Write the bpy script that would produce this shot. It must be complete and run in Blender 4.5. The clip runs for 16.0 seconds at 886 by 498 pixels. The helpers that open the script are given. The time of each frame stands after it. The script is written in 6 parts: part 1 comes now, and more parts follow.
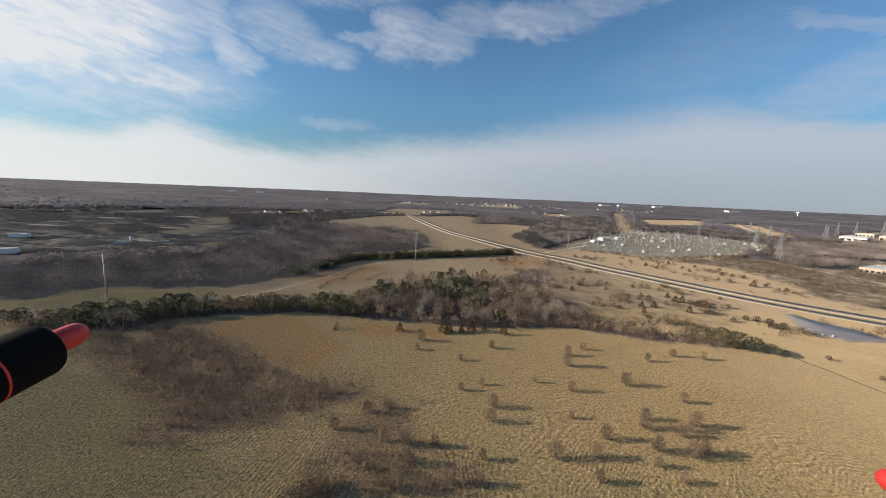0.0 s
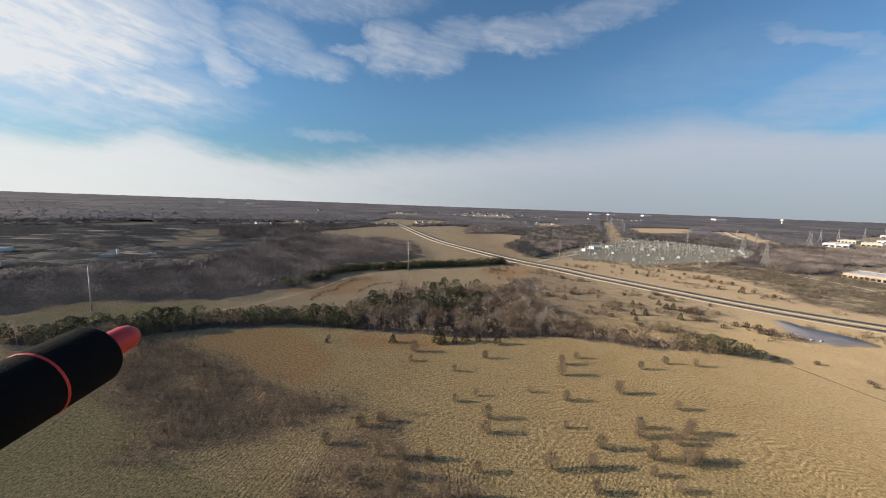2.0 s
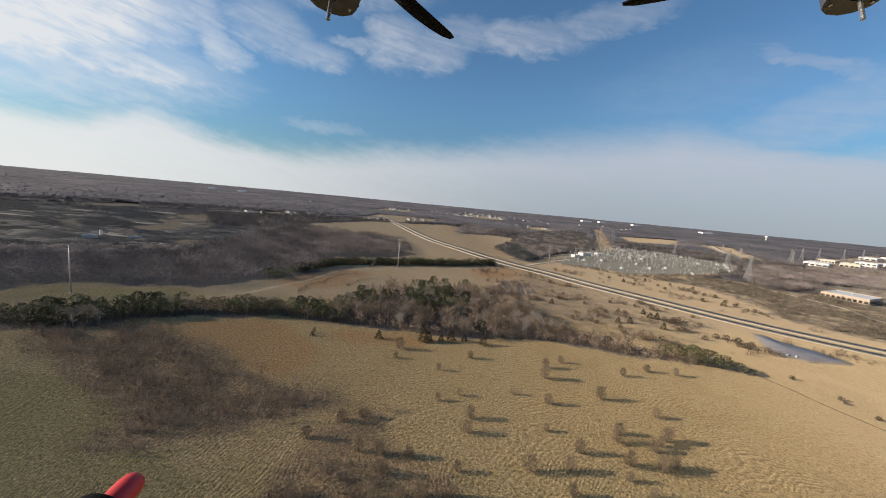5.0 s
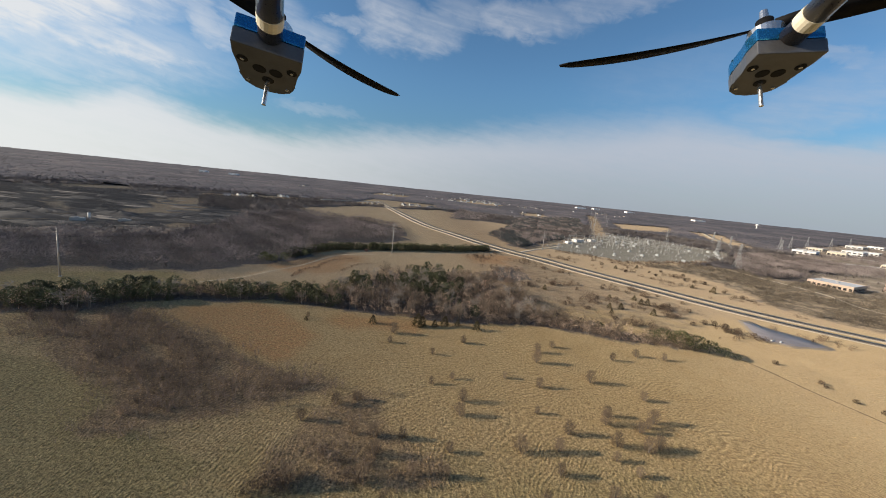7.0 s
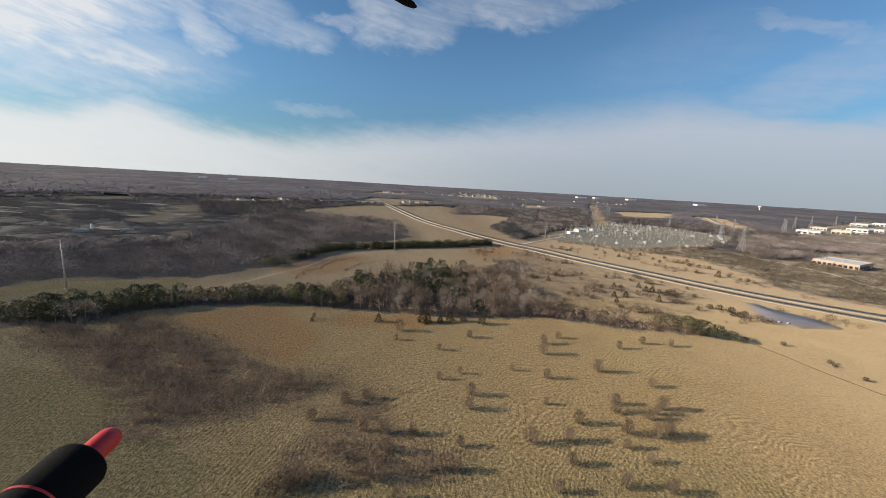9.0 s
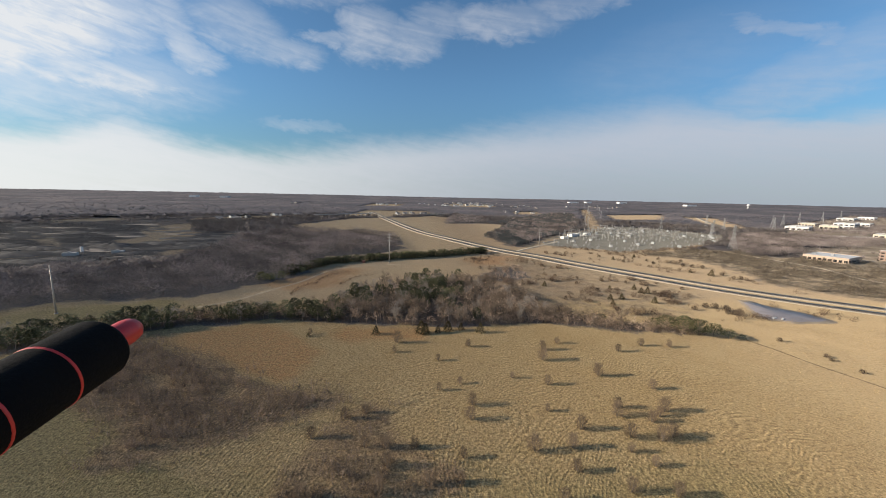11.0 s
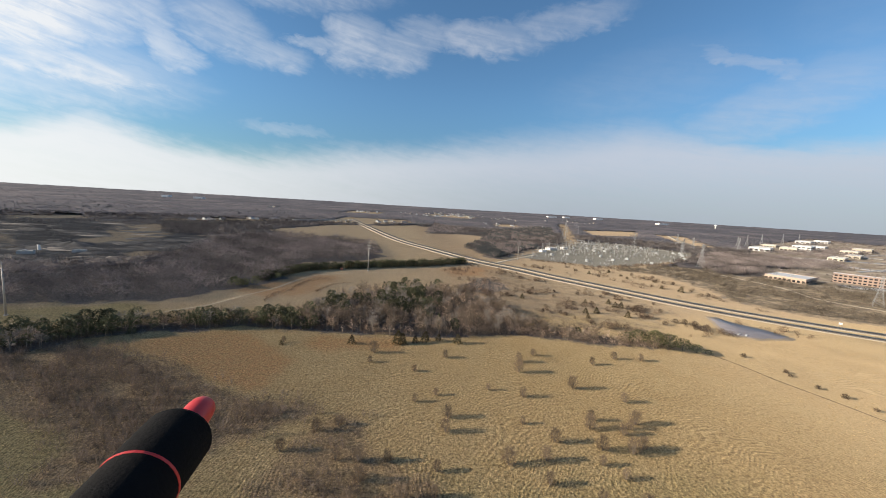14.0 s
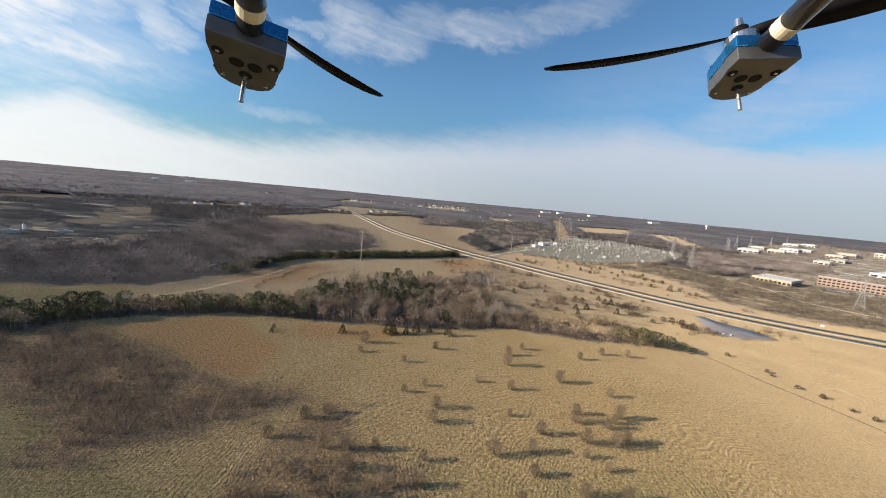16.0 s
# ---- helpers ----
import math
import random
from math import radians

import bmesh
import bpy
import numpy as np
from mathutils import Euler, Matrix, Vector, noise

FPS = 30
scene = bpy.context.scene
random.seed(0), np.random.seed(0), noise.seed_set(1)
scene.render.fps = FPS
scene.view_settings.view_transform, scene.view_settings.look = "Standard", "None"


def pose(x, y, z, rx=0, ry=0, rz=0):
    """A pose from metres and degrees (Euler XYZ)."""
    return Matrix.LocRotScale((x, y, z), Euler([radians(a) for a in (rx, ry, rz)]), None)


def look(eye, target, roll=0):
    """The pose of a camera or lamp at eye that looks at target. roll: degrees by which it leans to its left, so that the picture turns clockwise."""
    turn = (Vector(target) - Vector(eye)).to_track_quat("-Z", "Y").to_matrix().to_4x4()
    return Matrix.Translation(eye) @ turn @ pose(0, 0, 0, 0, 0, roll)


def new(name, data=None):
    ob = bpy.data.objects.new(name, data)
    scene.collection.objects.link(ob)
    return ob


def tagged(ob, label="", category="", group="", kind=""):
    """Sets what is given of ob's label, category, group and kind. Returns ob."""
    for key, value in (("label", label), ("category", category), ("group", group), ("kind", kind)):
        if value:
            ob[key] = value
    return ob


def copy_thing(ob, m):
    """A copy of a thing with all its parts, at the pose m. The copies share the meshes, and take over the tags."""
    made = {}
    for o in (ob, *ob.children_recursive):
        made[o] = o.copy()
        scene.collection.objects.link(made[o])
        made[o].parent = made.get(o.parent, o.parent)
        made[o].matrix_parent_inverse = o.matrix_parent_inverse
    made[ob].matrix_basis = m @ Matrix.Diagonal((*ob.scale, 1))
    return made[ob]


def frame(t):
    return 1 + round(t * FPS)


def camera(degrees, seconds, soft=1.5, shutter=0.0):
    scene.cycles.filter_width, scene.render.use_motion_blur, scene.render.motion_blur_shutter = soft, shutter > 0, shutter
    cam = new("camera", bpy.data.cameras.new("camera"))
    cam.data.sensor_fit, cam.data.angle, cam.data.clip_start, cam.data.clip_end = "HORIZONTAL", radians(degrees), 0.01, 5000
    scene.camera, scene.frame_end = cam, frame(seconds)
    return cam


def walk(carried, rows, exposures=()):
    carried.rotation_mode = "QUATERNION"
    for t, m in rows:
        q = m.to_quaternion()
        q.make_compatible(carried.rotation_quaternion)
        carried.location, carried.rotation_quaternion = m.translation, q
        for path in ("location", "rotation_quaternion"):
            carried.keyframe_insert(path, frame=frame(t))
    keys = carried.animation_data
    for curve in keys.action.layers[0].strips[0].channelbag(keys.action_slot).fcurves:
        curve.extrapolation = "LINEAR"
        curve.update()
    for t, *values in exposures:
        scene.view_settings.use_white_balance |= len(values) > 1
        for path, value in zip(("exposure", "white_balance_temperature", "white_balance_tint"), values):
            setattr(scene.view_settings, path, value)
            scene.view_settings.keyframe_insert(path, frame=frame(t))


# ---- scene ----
# ---------------------------------------------------------------- camera and its way
cam = camera(102.0, 16.0, soft=1.0)
walk(cam, [
    (0.0, pose(0.0501, -0.0036, 79.9641, 81.27, -2.42, 0.37)),
    (0.5, pose(0.0390, -0.0001, 79.9553, 81.63, -2.10, 0.12)),
    (1.0, pose(0.0183, 0.0095, 79.9461, 82.06, -1.96, -0.14)),
    (1.5, pose(0.0096, 0.0081, 79.9441, 82.52, -1.93, -0.52)),
    (2.0, pose(0.0059, 0.0079, 79.9518, 82.92, -2.06, -0.89)),
    (2.5, pose(-0.0057, 0.0080, 79.9567, 83.24, -2.44, -1.04)),
    (3.0, pose(-0.0153, 0.0098, 79.9705, 83.44, -2.92, -0.93)),
    (3.5, pose(-0.0284, 0.0130, 79.9812, 83.50, -3.58, -1.37)),
    (4.0, pose(-0.0340, 0.0193, 79.9917, 83.43, -4.27, -1.68)),
    (6.5, pose(0.0532, -0.0156, 80.1055, 81.10, -6.04, -2.25)),
    (7.0, pose(0.0443, -0.0119, 80.1131, 80.56, -5.80, -2.80)),
    (7.5, pose(0.0527, -0.0181, 80.1027, 80.10, -5.37, -2.76)),
    (8.0, pose(0.0448, -0.0153, 80.0859, 79.78, -4.77, -2.71)),
    (10.5, pose(0.0011, 0.0018, 79.9525, 80.88, -1.44, -3.61)),
    (11.0, pose(-0.0036, 0.0014, 79.9505, 81.48, -1.23, -4.04)),
    (11.5, pose(-0.0118, 0.0006, 79.9513, 82.06, -1.16, -4.53)),
    (12.0, pose(-0.0177, -0.0005, 79.9526, 82.52, -1.30, -5.08)),
    (12.5, pose(-0.0275, -0.0001, 79.9604, 82.88, -1.63, -5.62)),
    (13.0, pose(-0.0326, -0.0004, 79.9662, 83.09, -2.12, -6.15)),
    (13.5, pose(-0.0447, 0.0022, 79.9722, 83.18, -2.70, -6.60)),
    (14.0, pose(-0.0546, 0.0105, 79.9807, 83.18, -3.42, -6.97)),
    (14.5, pose(-0.0613, 0.0169, 79.9876, 83.00, -4.07, -7.27)),
    (15.0, pose(-0.0294, -0.0437, 80.0434, 82.77, -4.66, -7.65)),
    (15.5, pose(0.0227, -0.0026, 80.1053, 82.42, -5.04, -7.91)),
    (16.0, pose(0.0248, 0.0027, 80.1085, 81.97, -5.29, -7.77)),
], exposures=[(0.0, 0.45), (8.0, 0.43), (11.0, 0.49), (13.5, 0.60), (16.0, 0.70)])

# ---------------------------------------------------------------- light
SUN_EL, SUN_AZ = radians(19.0), radians(-91.0)      # azimuth from +y towards +x
to_sun = Vector((math.sin(SUN_AZ) * math.cos(SUN_EL), math.cos(SUN_AZ) * math.cos(SUN_EL), math.sin(SUN_EL)))
sun = new("sun", bpy.data.lights.new("sun", "SUN"))
sun.data.energy, sun.data.angle, sun.data.color = 5.0, radians(0.6), (1.0, 0.845, 0.66)
sun.matrix_world = look((0, 0, 400), Vector((0, 0, 400)) - to_sun)


def tree_of(nodes_owner):
    nt = nodes_owner.node_tree
    nt.nodes.clear()
    return nt


class Net:
    """Short hand for node trees."""

    def __init__(self, nt):
        self.nt = nt

    def node(self, kind):
        return self.nt.nodes.new(kind)

    def layer(self, name):
        n = self.node("ShaderNodeAttribute")
        n.attribute_name = name
        return n.outputs["Fac"]

    def put(self, socket, value):
        if isinstance(value, bpy.types.NodeSocket):
            self.nt.links.new(value, socket)
        elif value is not None:
            socket.default_value = value

    def math(self, op, a, b=None, c=None, clamp=False):
        n = self.node("ShaderNodeMath")
        n.operation, n.use_clamp = op, clamp
        for s, v in zip(n.inputs, (a, b, c)):
            self.put(s, v)
        return n.outputs[0]

    def vmath(self, op, a, b=None, scale=None):
        n = self.node("ShaderNodeVectorMath")
        n.operation = op
        self.put(n.inputs[0], a)
        self.put(n.inputs[1], b)
        if scale is not None:
            self.put(n.inputs["Scale"], scale)
        return n.outputs[0]

    def xyz(self, x, y, z):
        n = self.node("ShaderNodeCombineXYZ")
        for s, v in zip(n.inputs, (x, y, z)):
            self.put(s, v)
        return n.outputs[0]

    def noise(self, vec, scale, detail=4.0, rough=0.55, distortion=0.0):
        n = self.node("ShaderNodeTexNoise")
        self.put(n.inputs["Vector"], vec)
        n.inputs["Scale"].default_value, n.inputs["Detail"].default_value = scale, detail
        n.inputs["Roughness"].default_value, n.inputs["Distortion"].default_value = rough, distortion
        return n.outputs[0]

    def ramp(self, fac, lo, hi, a=0.0, b=1.0, smooth=True):
        n = self.node("ShaderNodeMapRange")
        n.interpolation_type = "SMOOTHSTEP" if smooth else "LINEAR"
        for key, v in zip(("Value", "From Min", "From Max", "To Min", "To Max"), (fac, lo, hi, a, b)):
            self.put(n.inputs[key], v)
        return n.outputs[0]

    def mix(self, fac, a, b, mode="MIX"):
        n = self.node("ShaderNodeMix")
        n.data_type, n.blend_type = "RGBA", mode
        for i, v in ((0, fac), (6, a), (7, b)):
            if isinstance(v, tuple) and len(v) == 3:
                v = (*v, 1.0)
            self.put(n.inputs[i], v)
        return n.outputs[2]


def make_sky():
    world = bpy.data.worlds.new("sky")
    scene.world = world
    world.use_nodes = True
    net = Net(tree_of(world))
    sky = net.node("ShaderNodeTexSky")
    sky.sky_type, sky.sun_disc = "NISHITA", False
    sky.sun_elevation, sky.sun_rotation = SUN_EL, SUN_AZ
    sky.altitude, sky.air_density, sky.dust_density, sky.ozone_density = 200.0, 1.0, 0.6, 2.2
    way = net.node("ShaderNodeTexCoord").outputs["Generated"]
    sep = net.node("ShaderNodeSeparateXYZ")
    net.put(sep.inputs[0], way)
    x, y, z = sep.outputs
    az = net.math("DEGREES", net.math("ARCTAN2", x, y))
    el = net.math("DEGREES", net.math("ARCSINE", z))
    # soft mottled cirrus: broad billows, finer mottling and thin threads, drawn out sideways
    broad = net.noise(net.xyz(net.math("MULTIPLY", az, 0.050), net.math("MULTIPLY", el, 0.13), 3.7), 1.0, 4.0, 0.55)
    billow = net.noise(net.xyz(net.math("MULTIPLY", az, 0.16), net.math("MULTIPLY", el, 0.34), 1.3), 1.0, 5.0, 0.58, 0.6)
    mottle = net.noise(net.xyz(net.math("MULTIPLY", az, 0.42), net.math("ADD", net.math("MULTIPLY", el, 0.85), net.math("MULTIPLY", az, 0.10)), 8.1), 1.0, 5.0, 0.60, 0.5)
    thread = net.noise(net.xyz(net.math("MULTIPLY", az, 0.10), net.math("ADD", net.math("MULTIPLY", el, 0.95), net.math("MULTIPLY", az, 0.16)), 5.2), 1.0, 5.0, 0.55, 0.9)
    azw = net.math("ADD", az, net.math("MULTIPLY", net.math("SUBTRACT", billow, 0.5), 9.0))
    elw = net.math("ADD", el, net.math("MULTIPLY", net.math("SUBTRACT", mottle, 0.5), 2.6))
    grain = net.math("ADD", net.math("MULTIPLY", mottle, 0.34), net.math("ADD", net.math("MULTIPLY", billow, 0.28), net.math("MULTIPLY", thread, 0.38)))

    def bank(a0, e0, wide, high, lean, strength):
        """A soft bank of cirrus round (azimuth, elevation), lean: rise per degree to the right."""
        da = net.math("SUBTRACT", azw, a0)
        de = net.math("SUBTRACT", net.math("SUBTRACT", elw, e0), net.math("MULTIPLY", da, lean))
        q = net.math("ADD", net.math("POWER", net.math("ABSOLUTE", net.math("DIVIDE", da, wide)), 2.0),
                     net.math("POWER", net.math("ABSOLUTE", net.math("DIVIDE", de, high)), 2.0))
        return net.math("MULTIPLY", net.ramp(q, 1.7, 0.0), strength)

    cover = None
    for args in ((-49, 15.5, 15, 6.2, 0.20, 1.25), (-37.5, 12.2, 8.0, 1.7, 0.0, 0.80), (-54, 23, 15, 8, 0.0, 1.0), (-66, 14, 14, 10, 0, 1.1), (-44, 11, 16, 4.5, 0.1, 0.5),
                 (-32.2, 20.0, 3.4, 3.2, -0.3, 0.50), (-29.6, 16.6, 3.0, 2.2, -0.4, 0.52), (-24, 20.2, 5.5, 3.2, -0.1, 0.40), (-18.8, 18.4, 5.0, 1.7, -0.05, 0.45),
                 (-13, 20.6, 3.6, 0.8, 0.0, 0.46), (-7.6, 21.6, 4.6, 3.2, 0.1, 0.54), (-1.6, 21.2, 5.0, 2.6, 0.05, 0.50), (2.8, 23.8, 4.5, 2.0, 0.0, 0.36),
                 (12.2, 23.6, 7.5, 2.1, -0.04, 0.50), (23, 25.4, 9, 1.8, 0.10, 0.36), (-16, 27, 14, 3.0, 0.1, 0.34), (45.5, 18.3, 6.0, 1.0, -0.40, 0.36),
                 (47, 12.9, 10, 3.4, 0.33, 0.36), (34, 17.5, 12, 4.0, 0.1, 0.10), (-17, 9.3, 5, 0.8, 0.0, 0.26),
                 (110, 22, 50, 14, 0.0, 0.4), (-140, 24, 45, 14, 0.0, 0.5), (175, 20, 30, 12, 0, 0.4)):
        b = bank(*args)
        cover = b if cover is None else net.math("MAXIMUM", cover, b)
    cirrus = net.math("MULTIPLY", cover, net.ramp(grain, 0.36, 0.66, 0.50, 1.12))
    # broad veil above the horizon, its upper edge rising to a hump on the right
    edge = net.math("ADD", net.ramp(az, -20.0, 34.0, 6.2, 14.2, False), net.ramp(net.math("ABSOLUTE", net.math("ADD", az, 37.0)), 9.0, 0.0, 0.0, 2.2))
    edge = net.math("ADD", edge, net.ramp(az, 33.0, 48.0, 0.0, -5.0))
    edge = net.math("ADD", edge, net.math("MULTIPLY", net.math("SUBTRACT", broad, 0.5), 3.0))
    above = net.math("SUBTRACT", net.math("ADD", el, net.math("MULTIPLY", net.math("SUBTRACT", grain, 0.5), 4.5)), edge)
    veil = net.math("MULTIPLY", net.ramp(above, 1.0, net.math("ADD", net.ramp(az, -30.0, 25.0, -2.6, -6.0, False), net.ramp(az, 34.0, 46.0, 0.0, 3.6)), 0.0, 1.0), net.ramp(az, -40.0, 35.0, 0.96, 0.88))
    veil = net.math("MULTIPLY", veil, net.ramp(grain, 0.3, 0.7, 0.93, 1.04))
    dense = net.math("MINIMUM", net.math("MAXIMUM", cirrus, veil), 0.96)
    lit = net.ramp(az, -58.0, 30.0, 1.0, 0.0)
    low = net.ramp(el, 9.0, 0.0, 0.0, 1.0)
    white = net.mix(lit, (0.55, 0.585, 0.665), (0.86, 0.88, 0.90))
    white = net.mix(net.math("MULTIPLY", low, 0.85), white, net.mix(lit, (0.40, 0.455, 0.53), (0.89, 0.91, 0.90)))
    air = net.vmath("SCALE", net.vmath("MULTIPLY", sky.outputs[0], (0.77, 1.05, 1.20)), scale=net.ramp(el, 2.0, 17.0, 0.084, 0.118))
    light = net.mix(dense, air, white)
    bg = net.node("ShaderNodeBackground")
    net.put(bg.inputs["Color"], light)
    bg.inputs["Strength"].default_value = 0.68
    net.put(net.node("ShaderNodeOutputWorld").inputs["Surface"], bg.outputs[0])


make_sky()

# ---------------------------------------------------------------- materials
def material(name, colour, rough=0.8, metal=0.0, vary=0.25, scale=1.0, fine=8.0, bump=0.0, second=None, spot=0.5, per_object=0.0, tone=0.0, spec=0.5, coat=0.0):
    """Procedural surface: base colour with broad stains and fine grain at world size. second: a colour that shows in patches;
    per_object, tone: how far single things or the pieces of a mass differ in brightness."""
    m = bpy.data.materials.new(name)
    m.use_nodes = True
    net = Net(tree_of(m))
    place = net.node("ShaderNodeNewGeometry").outputs["Position"]
    broad = net.noise(place, scale, 5.0, 0.6)
    grain = net.noise(place, scale * fine, 5.0, 0.65)
    col = (*colour, 1.0)
    if second:
        col = net.mix(net.ramp(broad, spot - 0.08, spot + 0.12), col, (*second, 1.0))
    shade = net.math("ADD", net.ramp(broad, 0.25, 0.75, 1 - vary, 1 + vary, False), net.ramp(grain, 0.3, 0.7, -vary * 0.6, vary * 0.6, False))
    if per_object:
        rnd = net.node("ShaderNodeObjectInfo").outputs["Random"]
        shade = net.math("MULTIPLY", shade, net.ramp(rnd, 0.0, 1.0, 1 - per_object, 1 + per_object, False))
    if tone:
        shade = net.math("MULTIPLY", shade, net.ramp(net.layer("tone"), 0.0, 1.0, 1 - tone, 1 + tone, False))
    col = net.vmath("SCALE", col if not isinstance(col, tuple) else col[:3], scale=shade)
    b = net.node("ShaderNodeBsdfPrincipled")
    net.put(b.inputs["Base Color"], col)
    b.inputs["Metallic"].default_value = metal
    b.inputs["Specular IOR Level"].default_value = spec
    b.inputs["Coat Weight"].default_value = coat
    net.put(b.inputs["Roughness"], net.ramp(grain, 0.3, 0.7, max(0.02, rough - 0.08), min(1.0, rough + 0.08), False))
    if bump:
        n = net.node("ShaderNodeBump")
        n.inputs["Strength"].default_value, n.inputs["Distance"].default_value = 0.7, bump
        net.put(n.inputs["Height"], grain)
        net.put(b.inputs["Normal"], n.outputs[0])
    net.put(net.node("ShaderNodeOutputMaterial").inputs["Surface"], b.outputs[0])
    return m


def ground_material():
    """Dry winter grass, with patches of other cover taken from the ground's own cover layers."""
    m = bpy.data.materials.new("winter_ground")
    m.use_nodes = True
    net = Net(tree_of(m))
    place = net.node("ShaderNodeNewGeometry").outputs["Position"]

    def layer(name, soft=0.35):
        a = net.layer(name)
        n = net.noise(place, 0.09, 6.0, 0.65)
        return net.ramp(net.math("ADD", a, net.math("MULTIPLY", net.math("SUBTRACT", n, 0.5), 1.1)), 0.5 - soft, 0.5 + soft)

    sep = net.node("ShaderNodeSeparateXYZ")
    net.put(sep.inputs[0], place)
    px, py = sep.outputs[0], sep.outputs[1]
    huge = net.noise(place, 0.008, 5.0, 0.6)
    wide = net.noise(place, 0.04, 6.0, 0.62, 0.6)
    mid = net.noise(place, 0.33, 6.0, 0.65)
    fine = net.noise(place, 1.7, 6.0, 0.7)
    straw = net.mix(net.ramp(wide, 0.35, 0.68), (0.438, 0.329, 0.174), (0.338, 0.246, 0.124))
    straw = net.mix(net.ramp(huge, 0.42, 0.66), straw, (0.408, 0.297, 0.152))
    straw = net.mix(net.ramp(mid, 0.50, 0.72, 0.0, 0.55), straw, (0.212, 0.132, 0.056))
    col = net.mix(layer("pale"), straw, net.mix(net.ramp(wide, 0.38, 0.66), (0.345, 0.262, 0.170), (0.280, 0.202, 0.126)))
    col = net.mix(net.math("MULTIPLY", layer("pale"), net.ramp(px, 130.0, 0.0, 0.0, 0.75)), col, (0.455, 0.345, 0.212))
    col = net.mix(net.ramp(px, 90.0, 230.0, 0.0, 0.55), col, (0.330, 0.262, 0.172))
    col = net.mix(layer("green"), col, net.mix(mid, (0.262, 0.208, 0.098), (0.344, 0.270, 0.132)))
    col = net.mix(net.math("MULTIPLY", layer("rust", 0.5), 0.52), col, net.mix(net.ramp(mid, 0.4, 0.62), (0.400, 0.188, 0.078), (0.350, 0.208, 0.092)))
    col = net.mix(layer("scrub"), col, net.mix(net.ramp(net.noise(place, 0.11, 6.0, 0.7), 0.43, 0.60), (0.118, 0.099, 0.075), (0.262, 0.212, 0.150)))
    col = net.mix(layer("thatch"), col, net.mix(net.ramp(mid, 0.4, 0.62), (0.262, 0.188, 0.112), (0.350, 0.248, 0.142)))
    col = net.mix(layer("wood", 0.2), col, net.mix(net.ramp(mid, 0.38, 0.65), (0.120, 0.106, 0.098), (0.165, 0.144, 0.128)))
    terrace = net.noise(net.vmath("MULTIPLY", place, (0.45, 1.6, 1.0)), 0.022, 7.0, 0.72, 0.8)
    dug = net.mix(net.ramp(terrace, 0.42, 0.55), (0.038, 0.039, 0.043), (0.092, 0.085, 0.080))
    dug = net.mix(net.ramp(terrace, 0.585, 0.63), dug, (0.250, 0.222, 0.192))
    col = net.mix(layer("quarry"), col, dug)
    col = net.mix(layer("slate", 0.15), col, net.mix(net.ramp(terrace, 0.5, 0.64), (0.024, 0.026, 0.031), (0.050, 0.050, 0.054)))
    col = net.mix(layer("town"), col, net.mix(net.ramp(net.noise(place, 0.02, 6.0, 0.65), 0.42, 0.58), (0.135, 0.115, 0.092), (0.225, 0.195, 0.155)))
    col = net.mix(layer("bare"), col, net.mix(mid, (0.340, 0.255, 0.165), (0.260, 0.200, 0.130)))
    col = net.mix(layer("gravel", 0.2), col, net.mix(fine, (0.128, 0.124, 0.106), (0.205, 0.196, 0.168)))
    # curved lines left by mowing, broken up by uneven growth
    ring = net.math("SQRT", net.math("ADD", net.math("POWER", net.math("SUBTRACT", px, 125.0), 2.0), net.math("POWER", net.math("SUBTRACT", py, 48.0), 2.0)))
    ring = net.math("ADD", ring, net.math("MULTIPLY", net.math("SINE", net.math("MULTIPLY", px, 1 / 27.0)), 7.0))
    ring = net.math("ADD", ring, net.math("MULTIPLY", net.math("SINE", net.math("ADD", net.math("MULTIPLY", py, 1 / 33.0), 1.0)), 6.0))
    ring = net.math("ADD", ring, net.math("ADD", net.math("MULTIPLY", mid, 2.2), net.math("MULTIPLY", net.noise(place, 0.020, 2.0, 0.5), 44.0)))
    # the cover grows shorter and smoother towards the east
    rough = net.ramp(px, 60.0, 215.0, 1.0, 0.32)
    clod = net.math("ADD", 0.5, net.math("MULTIPLY", net.math("SUBTRACT", net.noise(place, 0.85, 4.0, 0.65), 0.5), rough))
    fine = net.math("ADD", 0.5, net.math("MULTIPLY", net.math("SUBTRACT", fine, 0.5), rough))
    rows = net.math("MULTIPLY", net.math("SINE", net.math("MULTIPLY", ring, 2 * math.pi / 1.5)), net.ramp(net.noise(place, 0.030, 4.0, 0.6), 0.36, 0.60, 0.15, 0.85))
    near = net.ramp(py, 250.0, 215.0)
    rows = net.math("MULTIPLY", rows, near)
    shade = net.math("ADD", net.ramp(net.math("ADD", net.math("MULTIPLY", fine, 0.6), net.math("MULTIPLY", net.noise(place, 3.6, 4.0, 0.7), 0.4)), 0.34, 0.66, 0.48, 1.50, False), net.ramp(wide, 0.3, 0.7, -0.10, 0.10, False))
    shade = net.math("ADD", shade, net.math("MULTIPLY", rows, 0.19))
    # clod hollows darkened and tops paled: the bumps' shading put into the colour
    shade = net.math("MULTIPLY", shade, net.ramp(clod, 0.36, 0.66, 0.62, 1.38, False))
    col = net.vmath("SCALE", col, scale=shade)
    b = net.node("ShaderNodeBsdfPrincipled")
    net.put(b.inputs["Base Color"], col)
    b.inputs["Roughness"].default_value, b.inputs["Specular IOR Level"].default_value = 0.95, 0.1
    b.inputs["Diffuse Roughness"].default_value = 0.95
    n = net.node("ShaderNodeBump")
    n.inputs["Strength"].default_value, n.inputs["Distance"].default_value = 1.0, 0.7
